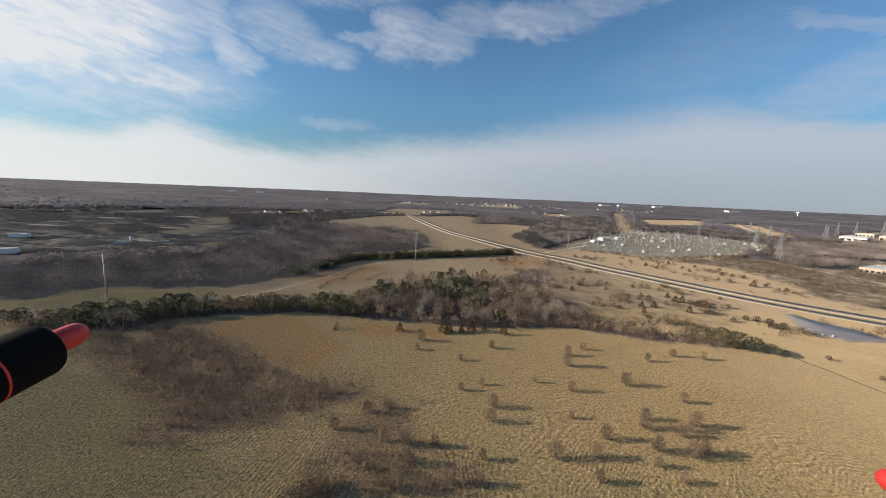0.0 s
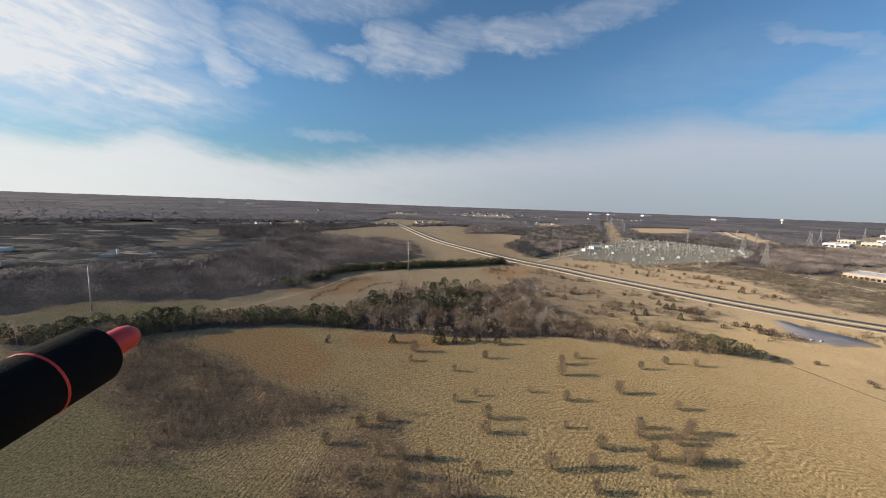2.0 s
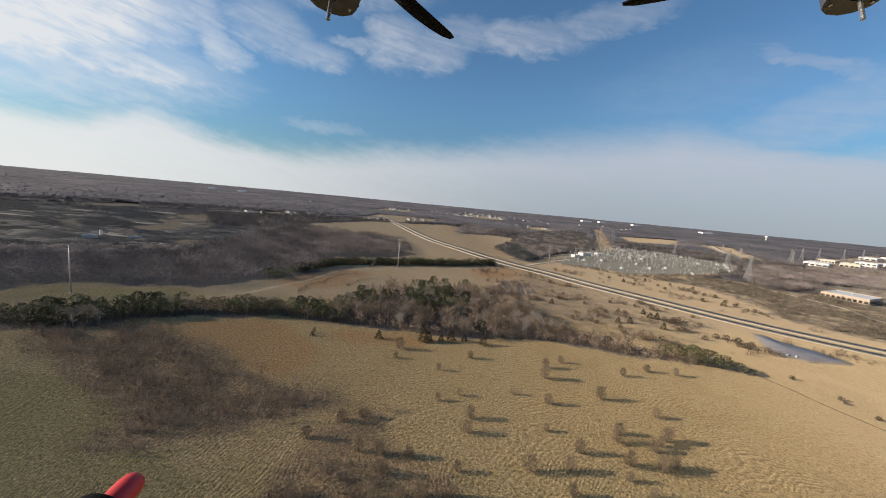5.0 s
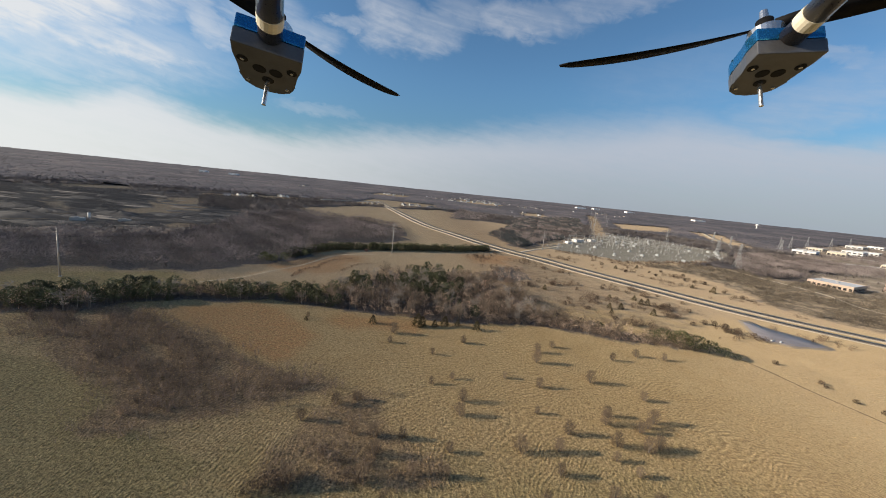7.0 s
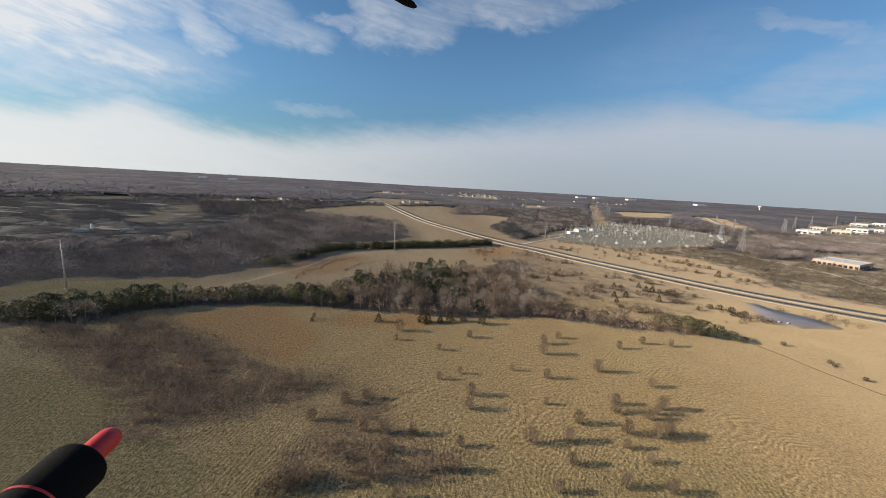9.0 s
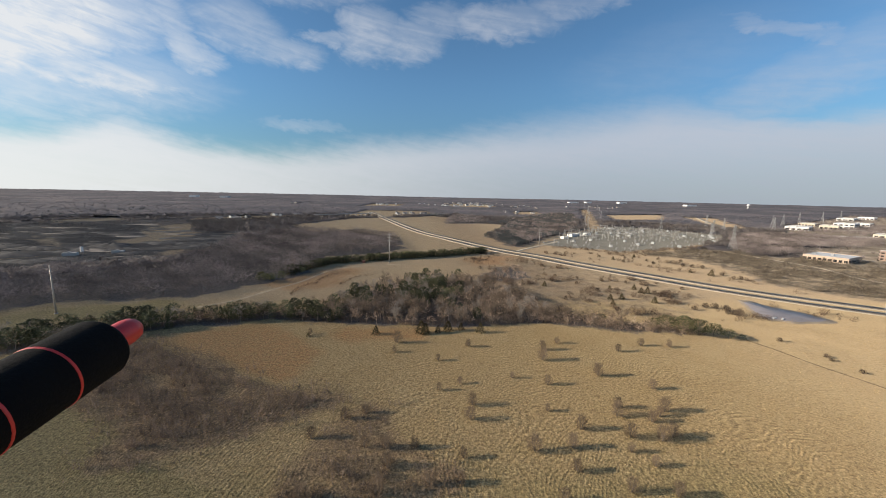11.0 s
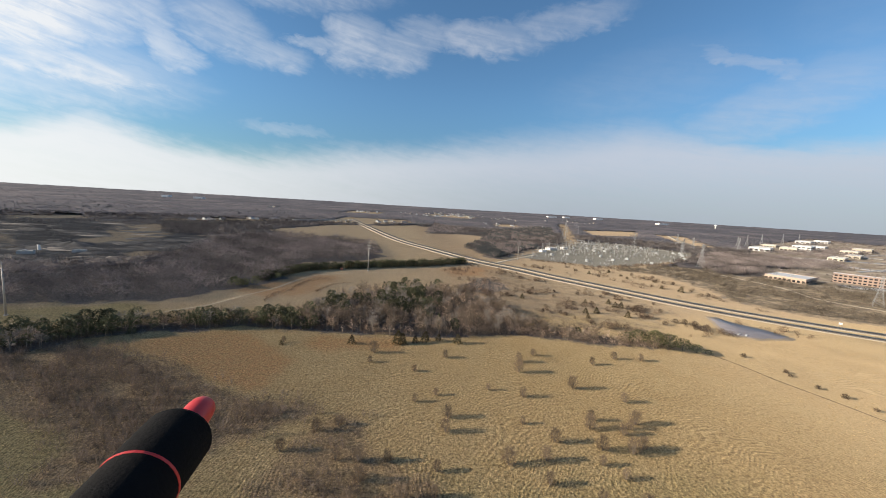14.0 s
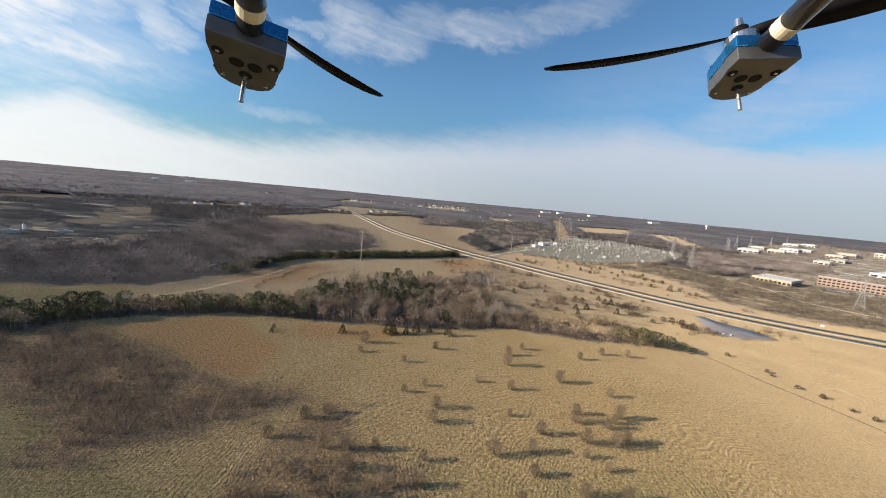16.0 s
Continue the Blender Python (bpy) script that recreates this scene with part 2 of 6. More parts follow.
    net.put(n.inputs["Height"], net.math("ADD", net.math("ADD", net.math("MULTIPLY", clod, 1.3), net.math("MULTIPLY", fine, 0.6)), net.math("MULTIPLY", rows, 0.12)))
    net.put(b.inputs["Normal"], n.outputs[0])
    net.put(net.node("ShaderNodeOutputMaterial").inputs["Surface"], b.outputs[0])
    return m


GROUND = ground_material()
STRAW = material("dry_grass_blades", (0.46, 0.335, 0.170), 0.9, vary=0.3, scale=0.05, fine=12, tone=0.35, spec=0.15)
BARK = material("grey_bark", (0.17, 0.145, 0.12), 0.9, vary=0.3, scale=0.6, bump=0.02, per_object=0.3, spec=0.2)
BELT_TWIG = material("brown_bare_twigs", (0.360, 0.272, 0.200), 0.9, vary=0.3, scale=0.1, per_object=0.38, tone=0.45, spec=0.15)
# WOODS and DARK_WOODS are lifted and cooled: some haze put into the colour
WOODS = material("grey_winter_woods", (0.214, 0.182, 0.170), 0.95, vary=0.25, scale=0.03, fine=30, tone=0.58, spec=0.1)
# colour of the sheets under the trees, darkened to paint shade in the gaps
WOOD_GAPS = material("shaded_wood_gaps", (0.104, 0.092, 0.088), 0.95, vary=0.28, scale=0.035, fine=26, bump=0.15, spec=0.1)
# distance haze painted into the base colour: cooler than the near woods
HAZY_MASS = material("hazed_winter_woods", (0.126, 0.119, 0.126), 0.95, vary=0.30, scale=0.0032, fine=24, bump=2.2, second=(0.164, 0.144, 0.142), spot=0.53, spec=0.1)
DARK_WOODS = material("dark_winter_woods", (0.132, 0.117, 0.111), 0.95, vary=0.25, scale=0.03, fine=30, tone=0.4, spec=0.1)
SAPLING = material("tan_sapling_twigs", (0.175, 0.130, 0.090), 0.9, vary=0.25, scale=0.12, per_object=0.3, spec=0.15)
DARK_TWIG = material("dark_sapling_twigs", (0.195, 0.150, 0.118), 0.9, vary=0.3, scale=0.12, tone=0.4, spec=0.1)
PALE_TWIG = material("pale_bare_twigs", (0.42, 0.37, 0.315), 0.9, vary=0.25, scale=0.12, per_object=0.2, tone=0.3, spec=0.15)
BRUSH = material("reddish_brush", (0.140, 0.098, 0.070), 0.9, vary=0.3, scale=0.1, per_object=0.3, tone=0.4, spec=0.15)
SCRUB_TWIG = material("dull_brown_scrub", (0.138, 0.114, 0.086), 0.9, vary=0.3, scale=0.04, fine=14, tone=0.45, spec=0.12)
NEEDLE = material("evergreen_needles", (0.130, 0.132, 0.066), 0.75, vary=0.3, scale=0.3, per_object=0.35, tone=0.4, spec=0.25)
OLIVE = material("olive_bush_leaves", (0.165, 0.158, 0.072), 0.75, vary=0.3, scale=0.3, per_object=0.3, tone=0.4, spec=0.25)
RED_CEDAR = material("winter_cedar_needles", (0.070, 0.056, 0.026), 0.8, vary=0.3, scale=0.4, per_object=0.3, spec=0.2)
# cool greys that paint haze onto the far trees and pines
HAZY_WOOD = material("hazed_bare_woods", (0.160, 0.147, 0.151), 0.95, vary=0.28, scale=0.0035, fine=14, tone=0.12, spec=0.1)
HAZY_PINE = material("hazed_pine_woods", (0.096, 0.103, 0.103), 0.95, vary=0.22, scale=0.01, fine=10, tone=0.12, spec=0.1)
ASPHALT = material("weathered_asphalt", (0.195, 0.165, 0.130), 0.95, vary=0.2, scale=0.05, fine=20, spec=0.05)
SHOULDER = material("pale_gravel_shoulder", (0.44, 0.375, 0.275), 0.9, vary=0.2, scale=0.1, fine=12)
LINE = material("worn_road_paint", (0.56, 0.54, 0.48), 0.7, vary=0.18, scale=0.6)
MUD = material("pale_mud", (0.34, 0.275, 0.195), 0.95, vary=0.3, scale=0.15, fine=10)
WATER = material("pond_water", (0.285, 0.255, 0.245), 0.45, vary=0.2, scale=0.1, spec=0.28)
STEEL = material("galvanised_steel", (0.33, 0.335, 0.33), 0.6, 0.3, vary=0.15, scale=0.8, per_object=0.12)
POLE = material("weathered_steel_pole", (0.36, 0.35, 0.33), 0.6, 0.35, vary=0.15, scale=0.3)
PORCELAIN = material("grey_porcelain", (0.33, 0.32, 0.31), 0.35, vary=0.1, scale=2.0)
PAINT_WHITE = material("white_paint", (0.76, 0.75, 0.72), 0.6, vary=0.08, scale=0.3, per_object=0.12)
CREAM = material("cream_wall", (0.60, 0.53, 0.42), 0.8, vary=0.12, scale=0.15, per_object=0.2)
PEACH = material("tan_masonry", (0.52, 0.40, 0.31), 0.85, vary=0.12, scale=0.15)
BRICK = material("red_brown_brick", (0.37, 0.27, 0.215), 0.85, vary=0.15, scale=0.2)
ROOF_DARK = material("grey_roof", (0.16, 0.15, 0.15), 0.8, vary=0.2, scale=0.2, per_object=0.4)
ROOF_PALE = material("pale_roof_membrane", (0.66, 0.65, 0.62), 0.7, vary=0.1, scale=0.1)
GLASS_DARK = material("dark_window_glass", (0.025, 0.028, 0.032), 0.08, vary=0.1, spec=0.7)
CONCRETE = material("concrete", (0.42, 0.40, 0.37), 0.85, vary=0.15, scale=0.2)
SPOIL = material("dark_spoil", (0.028, 0.029, 0.032), 0.95, vary=0.35, scale=0.06, fine=9, second=(0.060, 0.057, 0.056), spot=0.58)
PALE_SPOIL = material("pale_spoil", (0.235, 0.208, 0.180), 0.95, vary=0.35, scale=0.08, fine=9, second=(0.130, 0.115, 0.102), spot=0.52)
YARD_STEEL = material("pale_galvanised_steel", (0.31, 0.305, 0.285), 0.6, 0.2, vary=0.15, scale=0.8, per_object=0.15)
FOAM = material("black_foam_sleeve", (0.0045, 0.0045, 0.005), 0.9, vary=0.3, scale=60, fine=14, bump=0.0006, spec=0.12)
RED_PLASTIC = material("red_plastic", (0.52, 0.030, 0.028), 0.42, vary=0.1, scale=50, fine=8)
CARBON = material("black_carbon_tube", (0.022, 0.018, 0.016), 0.32, vary=0.25, scale=90, fine=6, coat=0.3)
TAPE = material("cream_tape", (0.72, 0.66, 0.52), 0.6, vary=0.12, scale=80)
CLAMP = material("grey_anodised_clamp", (0.13, 0.132, 0.14), 0.38, 0.55, vary=0.18, scale=60, fine=10)
BLUE_METAL = material("blue_anodised_metal", (0.03, 0.22, 0.46), 0.25, 0.8, vary=0.15, scale=60)
PIN = material("bright_steel", (0.62, 0.62, 0.62), 0.22, 0.9, vary=0.08, scale=60)
HOLE = material("recess_shade_black", (0.006, 0.006, 0.006), 0.9, vary=0.1, scale=60)
PROP = material("black_propeller", (0.006, 0.006, 0.007), 0.75, vary=0.2, scale=30, spec=0.15)


# ---------------------------------------------------------------- mesh helpers
def link_mesh(name, data, mat, parent=None, label=""):
    ob = new(name, data)
    if mat and not data.materials:
        data.materials.append(mat)
    if parent:
        ob.parent = parent
    return tagged(ob, label)


def part(name, bm, mat, parent=None, label="", smooth=False):
    """Links a bmesh as one mesh object under a thing or a part."""
    data = bpy.data.meshes.new(name)
    if smooth:
        for face in bm.faces:
            face.smooth = True
    bm.normal_update()
    bm.to_mesh(data)
    bm.free()
    return link_mesh(name, data, mat, parent, label)


def tri_mesh(name, verts, tris, layers=None):
    """A mesh from arrays of points and triangles, with optional point layers."""
    data = bpy.data.meshes.new(name)
    data.vertices.add(len(verts))
    data.vertices.foreach_set("co", np.ascontiguousarray(verts, dtype=np.float32).ravel())
    data.loops.add(len(tris) * 3)
    data.loops.foreach_set("vertex_index", np.ascontiguousarray(tris, dtype=np.int32).ravel())
    data.polygons.add(len(tris))
    data.polygons.foreach_set("loop_start", np.arange(0, len(tris) * 3, 3, dtype=np.int32))
    for key, values in (layers or {}).items():
        a = data.attributes.new(key, "FLOAT", "POINT")
        a.data.foreach_set("value", np.ascontiguousarray(values, dtype=np.float32))
    data.update(calc_edges=True)
    return data


def empty(name, m=None):
    ob = new(name)
    ob.empty_display_size = 0.5
    if m is not None:
        ob.matrix_world = m
    return ob


def box(bm, x0, x1, y0, y1, z0, z1, m=None):
    made = bmesh.ops.create_cube(bm, size=1.0)["verts"]
    for v in made:
        v.co = Vector(((x0 + x1) / 2 + v.co.x * (x1 - x0), (y0 + y1) / 2 + v.co.y * (y1 - y0), (z0 + z1) / 2 + v.co.z * (z1 - z0)))
        if m is not None:
            v.co = m @ v.co
    return made


def tube(bm, a, b, r0, r1=None, sides=6, caps=True):
    """A tapered round bar from a to b."""
    a, b = Vector(a), Vector(b)
    r1 = r0 if r1 is None else r1
    turn = (b - a).to_track_quat("Z", "Y").to_matrix().to_4x4()
    return bmesh.ops.create_cone(bm, cap_ends=caps, segments=sides, radius1=r0, radius2=r1, depth=(b - a).length,
                                 matrix=Matrix.Translation((a + b) / 2) @ turn)["verts"]


def bevelled(bm, width, segments=1):
    bmesh.ops.bevel(bm, geom=list(bm.edges), offset=width, segments=segments, affect="EDGES", profile=0.6)
    return bm


def inside(poly, x, y):
    """Which of the points lie in the polygon."""
    x, y = np.asarray(x, float), np.asarray(y, float)
    hit = np.zeros(x.shape, bool)
    for (x0, y0), (x1, y1) in zip(poly, poly[1:] + poly[:1]):
        if y0 != y1:
            hit ^= ((y0 > y) != (y1 > y)) & (x < (x1 - x0) * (y - y0) / (y1 - y0) + x0)
    return hit


def ground_z(x, y):
    """Level plain that rises gently towards the far ridges."""
    r = np.hypot(x, y)
    return 43.0 * np.clip((r - 1200.0) / 3600.0, 0.0, 1.2) ** 1.3


def ripple(x, y, s):
    """A smooth uneven value in -1..1 with features about s metres wide."""
    return (np.sin(x / s * 2.1 + 1.3 * np.sin(y / s * 1.7)) + np.sin(y / s * 2.6 + 1.1 * np.sin(x / s * 1.3 + 2.0)) + np.sin((x + y) / s * 4.3)) / 3.0

# ---------------------------------------------------------------- the plan of the land, in metres
BELT = [(-235, 183), (-198, 177), (-172, 185), (-150, 206), (-127, 216), (-84, 223), (-50, 219), (-28, 216), (8, 210), (44, 212), (79, 216), (105, 210),
        (133, 200), (158, 197), (176, 190), (168, 203), (148, 208), (125, 219), (97, 235), (86, 250), (80, 290), (55, 325), (21, 338), (-12, 330),
        (-42, 296), (-55, 250), (-85, 240), (-114, 237), (-140, 231), (-168, 219), (-196, 206), (-217, 199)]
BELT_TAIL = [(62, 330), (105, 335), (116, 350), (118, 400), (100, 412), (86, 380), (60, 352)]
LEFT_WOODS = [(-520, 200), (-286, 223), (-267, 237), (-259, 256), (-195, 270), (-164, 275), (-148, 304), (-120, 332), (-106, 373), (-118, 385),
              (-109, 458), (-70, 480), (-24, 523), (-29, 607), (-50, 694), (-123, 750), (-229, 755), (-285, 725), (-298, 618), (-263, 413),
              (-315, 361), (-356, 334), (-400, 290), (-560, 260)]
HEDGE = [(-125, 350), (-104, 392), (-90, 408), (-57, 427), (-16, 444), (42, 467), (97, 498)]
PINE_WOODS = [(134, 698), (155, 552), (200, 610), (238, 665), (358, 819), (420, 900), (690, 1560), (640, 1620), (306, 1200), (235, 1010), (262, 985), (180, 800)]
COPSE = [(82, 1009), (173, 1055), (250, 1310), (155, 1530), (110, 1250)]
OPEN_LAND = [(-900, 60), (-520, 195), (-286, 223), (-267, 237), (-259, 256), (-195, 270), (-164, 275), (-148, 304), (-120, 332), (-106, 373), (-118, 385),
             (-109, 458), (-70, 480), (-24, 523), (-29, 607), (-50, 694), (-123, 755), (-229, 763), (-306, 908), (-196, 1202), (-98, 1230), (-51, 1260),
             (66, 1376), (130, 1250), (82, 1009), (173, 1055), (262, 1002), (180, 800), (134, 698), (155, 552), (238, 665), (358, 819), (560, 1010),
             (645, 964), (719, 799), (613, 673), (470, 575), (385, 520), (379, 462), (371, 412), (369, 359), (345, 322), (360, 292), (440, 228), (760, 40),
             (900, -900), (-900, -900)]
SUBSTATION = [(211, 593), (328, 766), (560, 1010), (645, 964), (719, 799), (613, 673), (447, 570), (313, 520), (248, 573)]
SCRUB = [(320, 500), (385, 520), (480, 560), (560, 470), (720, 350), (800, 210), (560, 150), (440, 228), (360, 292), (345, 322), (369, 359), (371, 412), (379, 462)]
QUARRY = [(-1021, 800), (-864, 860), (-777, 980), (-588, 854), (-529, 916), (-332, 686), (-276, 569), (-292, 458), (-350, 402), (-400, 365), (-470, 330), (-800, 500)]
TAN_QUARRY = [[(-580, 836), (-536, 908), (-406, 687), (-392, 589), (-426, 569), (-422, 527), (-440, 545), (-465, 639)], [(-335, 487), (-307, 509), (-278, 459), (-303, 448)], [(-645, 641), (-622, 634), (-518, 553), (-480, 512), (-433, 448), (-458, 410), (-479, 429), (-456, 463), (-480, 503)], [(-910, 963), (-823, 1048), (-751, 956), (-836, 884)]]
FAR_FIELDS = [[(383, 789), (437, 815), (635, 1238), (846, 1712), (1048, 2172), (1005, 2150), (802, 1694), (587, 1223)], [(868, 1597), (1196, 1687), (933, 1312), (716, 1244)],
              [(-260, 1260), (-60, 1320), (60, 1480), (40, 1700), (-240, 1700)], [(150, 2300), (420, 2150), (560, 2500), (300, 2900)],
              [(880, 980), (960, 960), (1280, 1480), (1180, 1520)], [(-330, 2100), (-120, 2150), (-100, 2500), (-300, 2500)],
              [(-879, 921), (-820, 1051), (-757, 986), (-827, 884)], [(430, 1500), (560, 1560), (600, 1800), (470, 1760)], [(-640, 1020), (-520, 1000), (-380, 1230), (-420, 1290), (-560, 1200)]]
QUARRY_SLATE = [[(-586, 499), (-611, 552), (-635, 609), (-570, 578), (-475, 496), (-451, 456), (-458, 437), (-495, 444), (-538, 462)], [(-850, 861), (-773, 859), (-606, 848), (-537, 729), (-573, 674), (-665, 697)], [(-605, 655), (-555, 673), (-476, 607), (-442, 544), (-500, 553)], [(-511, 419), (-457, 419), (-388, 379), (-398, 364), (-437, 357)], [(-979, 810), (-893, 859), (-696, 672), (-655, 590), (-698, 575)], [(-377, 567), (-355, 600), (-318, 536), (-342, 530)]]
DARK_STAND = [(-415, 690), (-572, 963), (-488, 1056), (-342, 724)]
DARK_BAND = [(-904, 893), (-737, 859), (-720, 957), (-621, 1082), (-537, 934), (-642, 853), (-675, 786), (-817, 806)]
OFFICE_WOODS = [(747, 583), (973, 763), (1004, 757), (1044, 716), (915, 612), (840, 598)]
SERVICE = [(492, 545), (500, 456), (502, 404), (486, 365), (479, 338), (505, 290), (560, 235)]
LOTS = [[(945, 812), (1058, 803), (1144, 778), (1230, 748)], [(1240, 985), (1300, 965), (1358, 935), (1395, 852)], [(975, 690), (990, 655), (993, 607)]]
TOWN_WOODS = [(694, 751), (842, 815), (943, 810), (973, 763), (747, 583), (699, 596), (588, 503), (521, 484), (498, 501), (530, 564)]
TOWN = [(600, 545), (543, 415), (680, 375), (900, 340), (1500, 700), (2300, 1200), (2300, 1750), (1900, 1500), (1250, 1130), (1000, 900), (760, 650)]
THICKET = [(-188, 172), (-177, 196), (-148, 194), (-104, 171), (-75, 152), (-54, 141), (-29, 138), (-26, 133), (-42, 121), (-60, 112), (-76, 103), (-88, 97), (-98, 100), (-97, 115), (-111, 126), (-131, 137), (-157, 154)]
WEST_THICKET = [(-194, 172), (-172, 189), (-146, 200), (-111, 175), (-121, 152), (-148, 150), (-170, 149)]
LOW_THICKET = [(-39, 102), (-22, 130), (-4, 130), (-7, 114), (5, 101), (14, 97), (15, 86), (0, 82), (-20, 81), (-36, 82), (-38, 89)]
RUST = [[(-137, 198), (-106, 216), (-76, 208), (-47, 176), (-52, 146), (-80, 158), (-117, 180)], [(-154, 330), (-103, 388), (-51, 390), (-70, 308), (-105, 292)],
        [(55, 447), (137, 488), (113, 423), (63, 406)], [(-50, 210), (10, 206), (6, 190), (-40, 188)]]
GREEN = [[(-240, 150), (-118, 136), (-92, 112), (-75, 100), (-50, 90), (-60, 60), (-240, 60)], [(-285, 222), (-200, 262), (-165, 268), (-170, 236), (-220, 206)],
         [(-100, 400), (-60, 478), (-20, 510), (30, 500), (-20, 450)]]
MEADOW = [(95, 240), (165, 212), (215, 240), (262, 300), (215, 380), (150, 440), (110, 430), (85, 330)]
POND = [(263, 262), (270, 259), (271, 253), (275, 243), (282, 234), (284, 224), (282, 218), (271, 216), (255, 217), (251, 221), (244, 224), (250, 239)]
ROAD_UPPER = [(-190, 1560), (-98, 1209), (3, 823), (74, 651), (128, 540), (172, 479), (200, 430), (245, 366), (290, 306), (345, 254), (420, 200), (560, 110), (760, 0)]
ROAD_LOWER = [(-205, 1555), (-113, 1204), (-12, 817), (58, 643), (113, 526), (156, 463), (184, 416), (230, 352), (274, 294), (330, 241), (406, 187), (548, 97), (750, -14)]


BRAMBLES = [(-31, 85, 1.2), (-34, 83, 1.3), (-26, 87, 0.8), (-18, 93, 0.7), (-9, 92, 0.8), (-23, 96, 0.6), (-1, 89, 0.7), (-13, 87, 0.9), (-7, 98, 0.6), (-37, 81, 1.0), (-29, 82, 1.1)]


def smooth_line(points, step=12.0):
    """A smooth curve through the points, sampled evenly (Catmull-Rom)."""
    p = np.array([points[0], *points, points[-1]], float)
    out = []
    for a, b, c, d in zip(p, p[1:], p[2:], p[3:]):
        n = max(2, int(np.hypot(*(c - b)) / step))
        for k in range(n):
            u = k / n
            out.append(0.5 * (2 * b + (c - a) * u + (2 * a - 5 * b + 4 * c - d) * u * u + (3 * b - a - 3 * c + d) * u ** 3))
    return np.array([*out, p[-1]])


def ribbon(name, line, left, right, lift, mat, parent=None, thick=0.0, label=""):
    """A strip along a line, from left to right metres off it."""
    d = np.gradient(line, axis=0)
    d /= np.hypot(d[:, 0], d[:, 1])[:, None]
    off = np.stack([d[:, 1], -d[:, 0]], 1)
    a, b = line + off * left, line + off * right
    rows = []
    for q, dz in ((a, -thick), (a, 0.0), (b, 0.0), (b, -thick)) if thick else ((a, 0.0), (b, 0.0)):
        rows.append(np.column_stack([q, ground_z(q[:, 0], q[:, 1]) + lift + dz]))
    k, n = len(rows), len(line)
    verts = np.concatenate(rows)
    tris = []
    for j in range(k - 1):
        i = np.arange(n - 1)
        p, q, r, s = j * n + i, j * n + i + 1, (j + 1) * n + i, (j + 1) * n + i + 1
        tris += [np.stack([p, r, q], 1), np.stack([q, r, s], 1)]
    return link_mesh(name, tri_mesh(name, verts, np.concatenate(tris)), mat, parent, label)


def near_line(line, x, y, wide):
    """Which points lie within wide metres of a line."""
    hit = np.zeros(np.shape(x), bool)
    for p in line:
        hit |= (x - p[0]) ** 2 + (y - p[1]) ** 2 < wide ** 2
    return hit


def build_ground():
    rings = np.concatenate([[6.0, 20.0, 40.0], np.geomspace(55.0, 5300.0, 340)])
    turns = np.radians(np.concatenate([np.arange(-66, 66, 0.4), np.arange(66, 294, 6.0)]))
    r, a = np.meshgrid(rings, turns, indexing="ij")
    x, y = (r * np.sin(a)).ravel(), (r * np.cos(a)).ravel()
    z = ground_z(x, y)
    x, y, z = np.append(x, 0.0), np.append(y, 0.0), np.append(z, 0.0)
    nr, na = len(rings), len(turns)
    i, j = np.meshgrid(np.arange(nr - 1), np.arange(na), indexing="ij")
    k = (j + 1) % na
    p, q, s, t = (i * na + j).ravel(), (i * na + k).ravel(), ((i + 1) * na + j).ravel(), ((i + 1) * na + k).ravel()
    hub = np.full(na, nr * na)
    jj = np.arange(na)
    tris = np.concatenate([np.stack([p, s, q], 1), np.stack([q, s, t], 1), np.stack([hub, jj, (jj + 1) % na], 1)])
    rr = np.hypot(x, y)
    wob = np.clip(rr * 0.02, 2.0, 30.0)
    u, v = x + ripple(x, y, 26.0) * wob, y + ripple(y, x, 31.0) * wob
    far = rr > 560

    def cover(polys):
        m = np.zeros(len(x))
        for poly in polys:
            soft = np.zeros(len(x))
            for k in range(9):
                q = 0.0 if k == 0 else np.clip(rr * 0.035, 3.0, 14.0) * (1.0 if k % 2 else 0.55)
                soft += inside(poly, u + q * math.cos(k * 0.785), v + q * math.sin(k * 0.785)) / 9.0
            m = np.maximum(m, soft)
        return m

    open_land = np.maximum(cover([OPEN_LAND, SCRUB, SUBSTATION, QUARRY, TOWN, *FAR_FIELDS]), y < 0)
    wood = np.maximum(1 - open_land, cover([BELT, BELT_TAIL, LEFT_WOODS, PINE_WOODS, COPSE, DARK_STAND, TOWN_WOODS]))
    layers = {"wood": wood, "town": cover([TOWN]), "scrub": np.maximum(cover([SCRUB]), 0.42 * cover([MEADOW])), "thatch": np.maximum(np.maximum(cover([THICKET]), 0.6 * cover([WEST_THICKET])), 0.7 * cover([LOW_THICKET])), "rust": cover(RUST), "green": np.maximum(cover(GREEN), 0.62 * np.clip((122 - y) / 40, 0, 1) * np.clip((150 - x) / 60, 0, 1)),
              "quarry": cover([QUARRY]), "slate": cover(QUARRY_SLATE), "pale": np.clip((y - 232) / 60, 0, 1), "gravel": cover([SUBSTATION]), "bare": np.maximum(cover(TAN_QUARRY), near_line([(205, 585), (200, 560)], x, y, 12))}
    data = tri_mesh("ground", np.column_stack([x, y, z]), tris, layers)
    for poly in data.polygons:
        poly.use_smooth = True
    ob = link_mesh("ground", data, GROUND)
    return tagged(ob, "dry tan winter grassland with brown woods beyond", "ground", kind="structure")


build_ground()


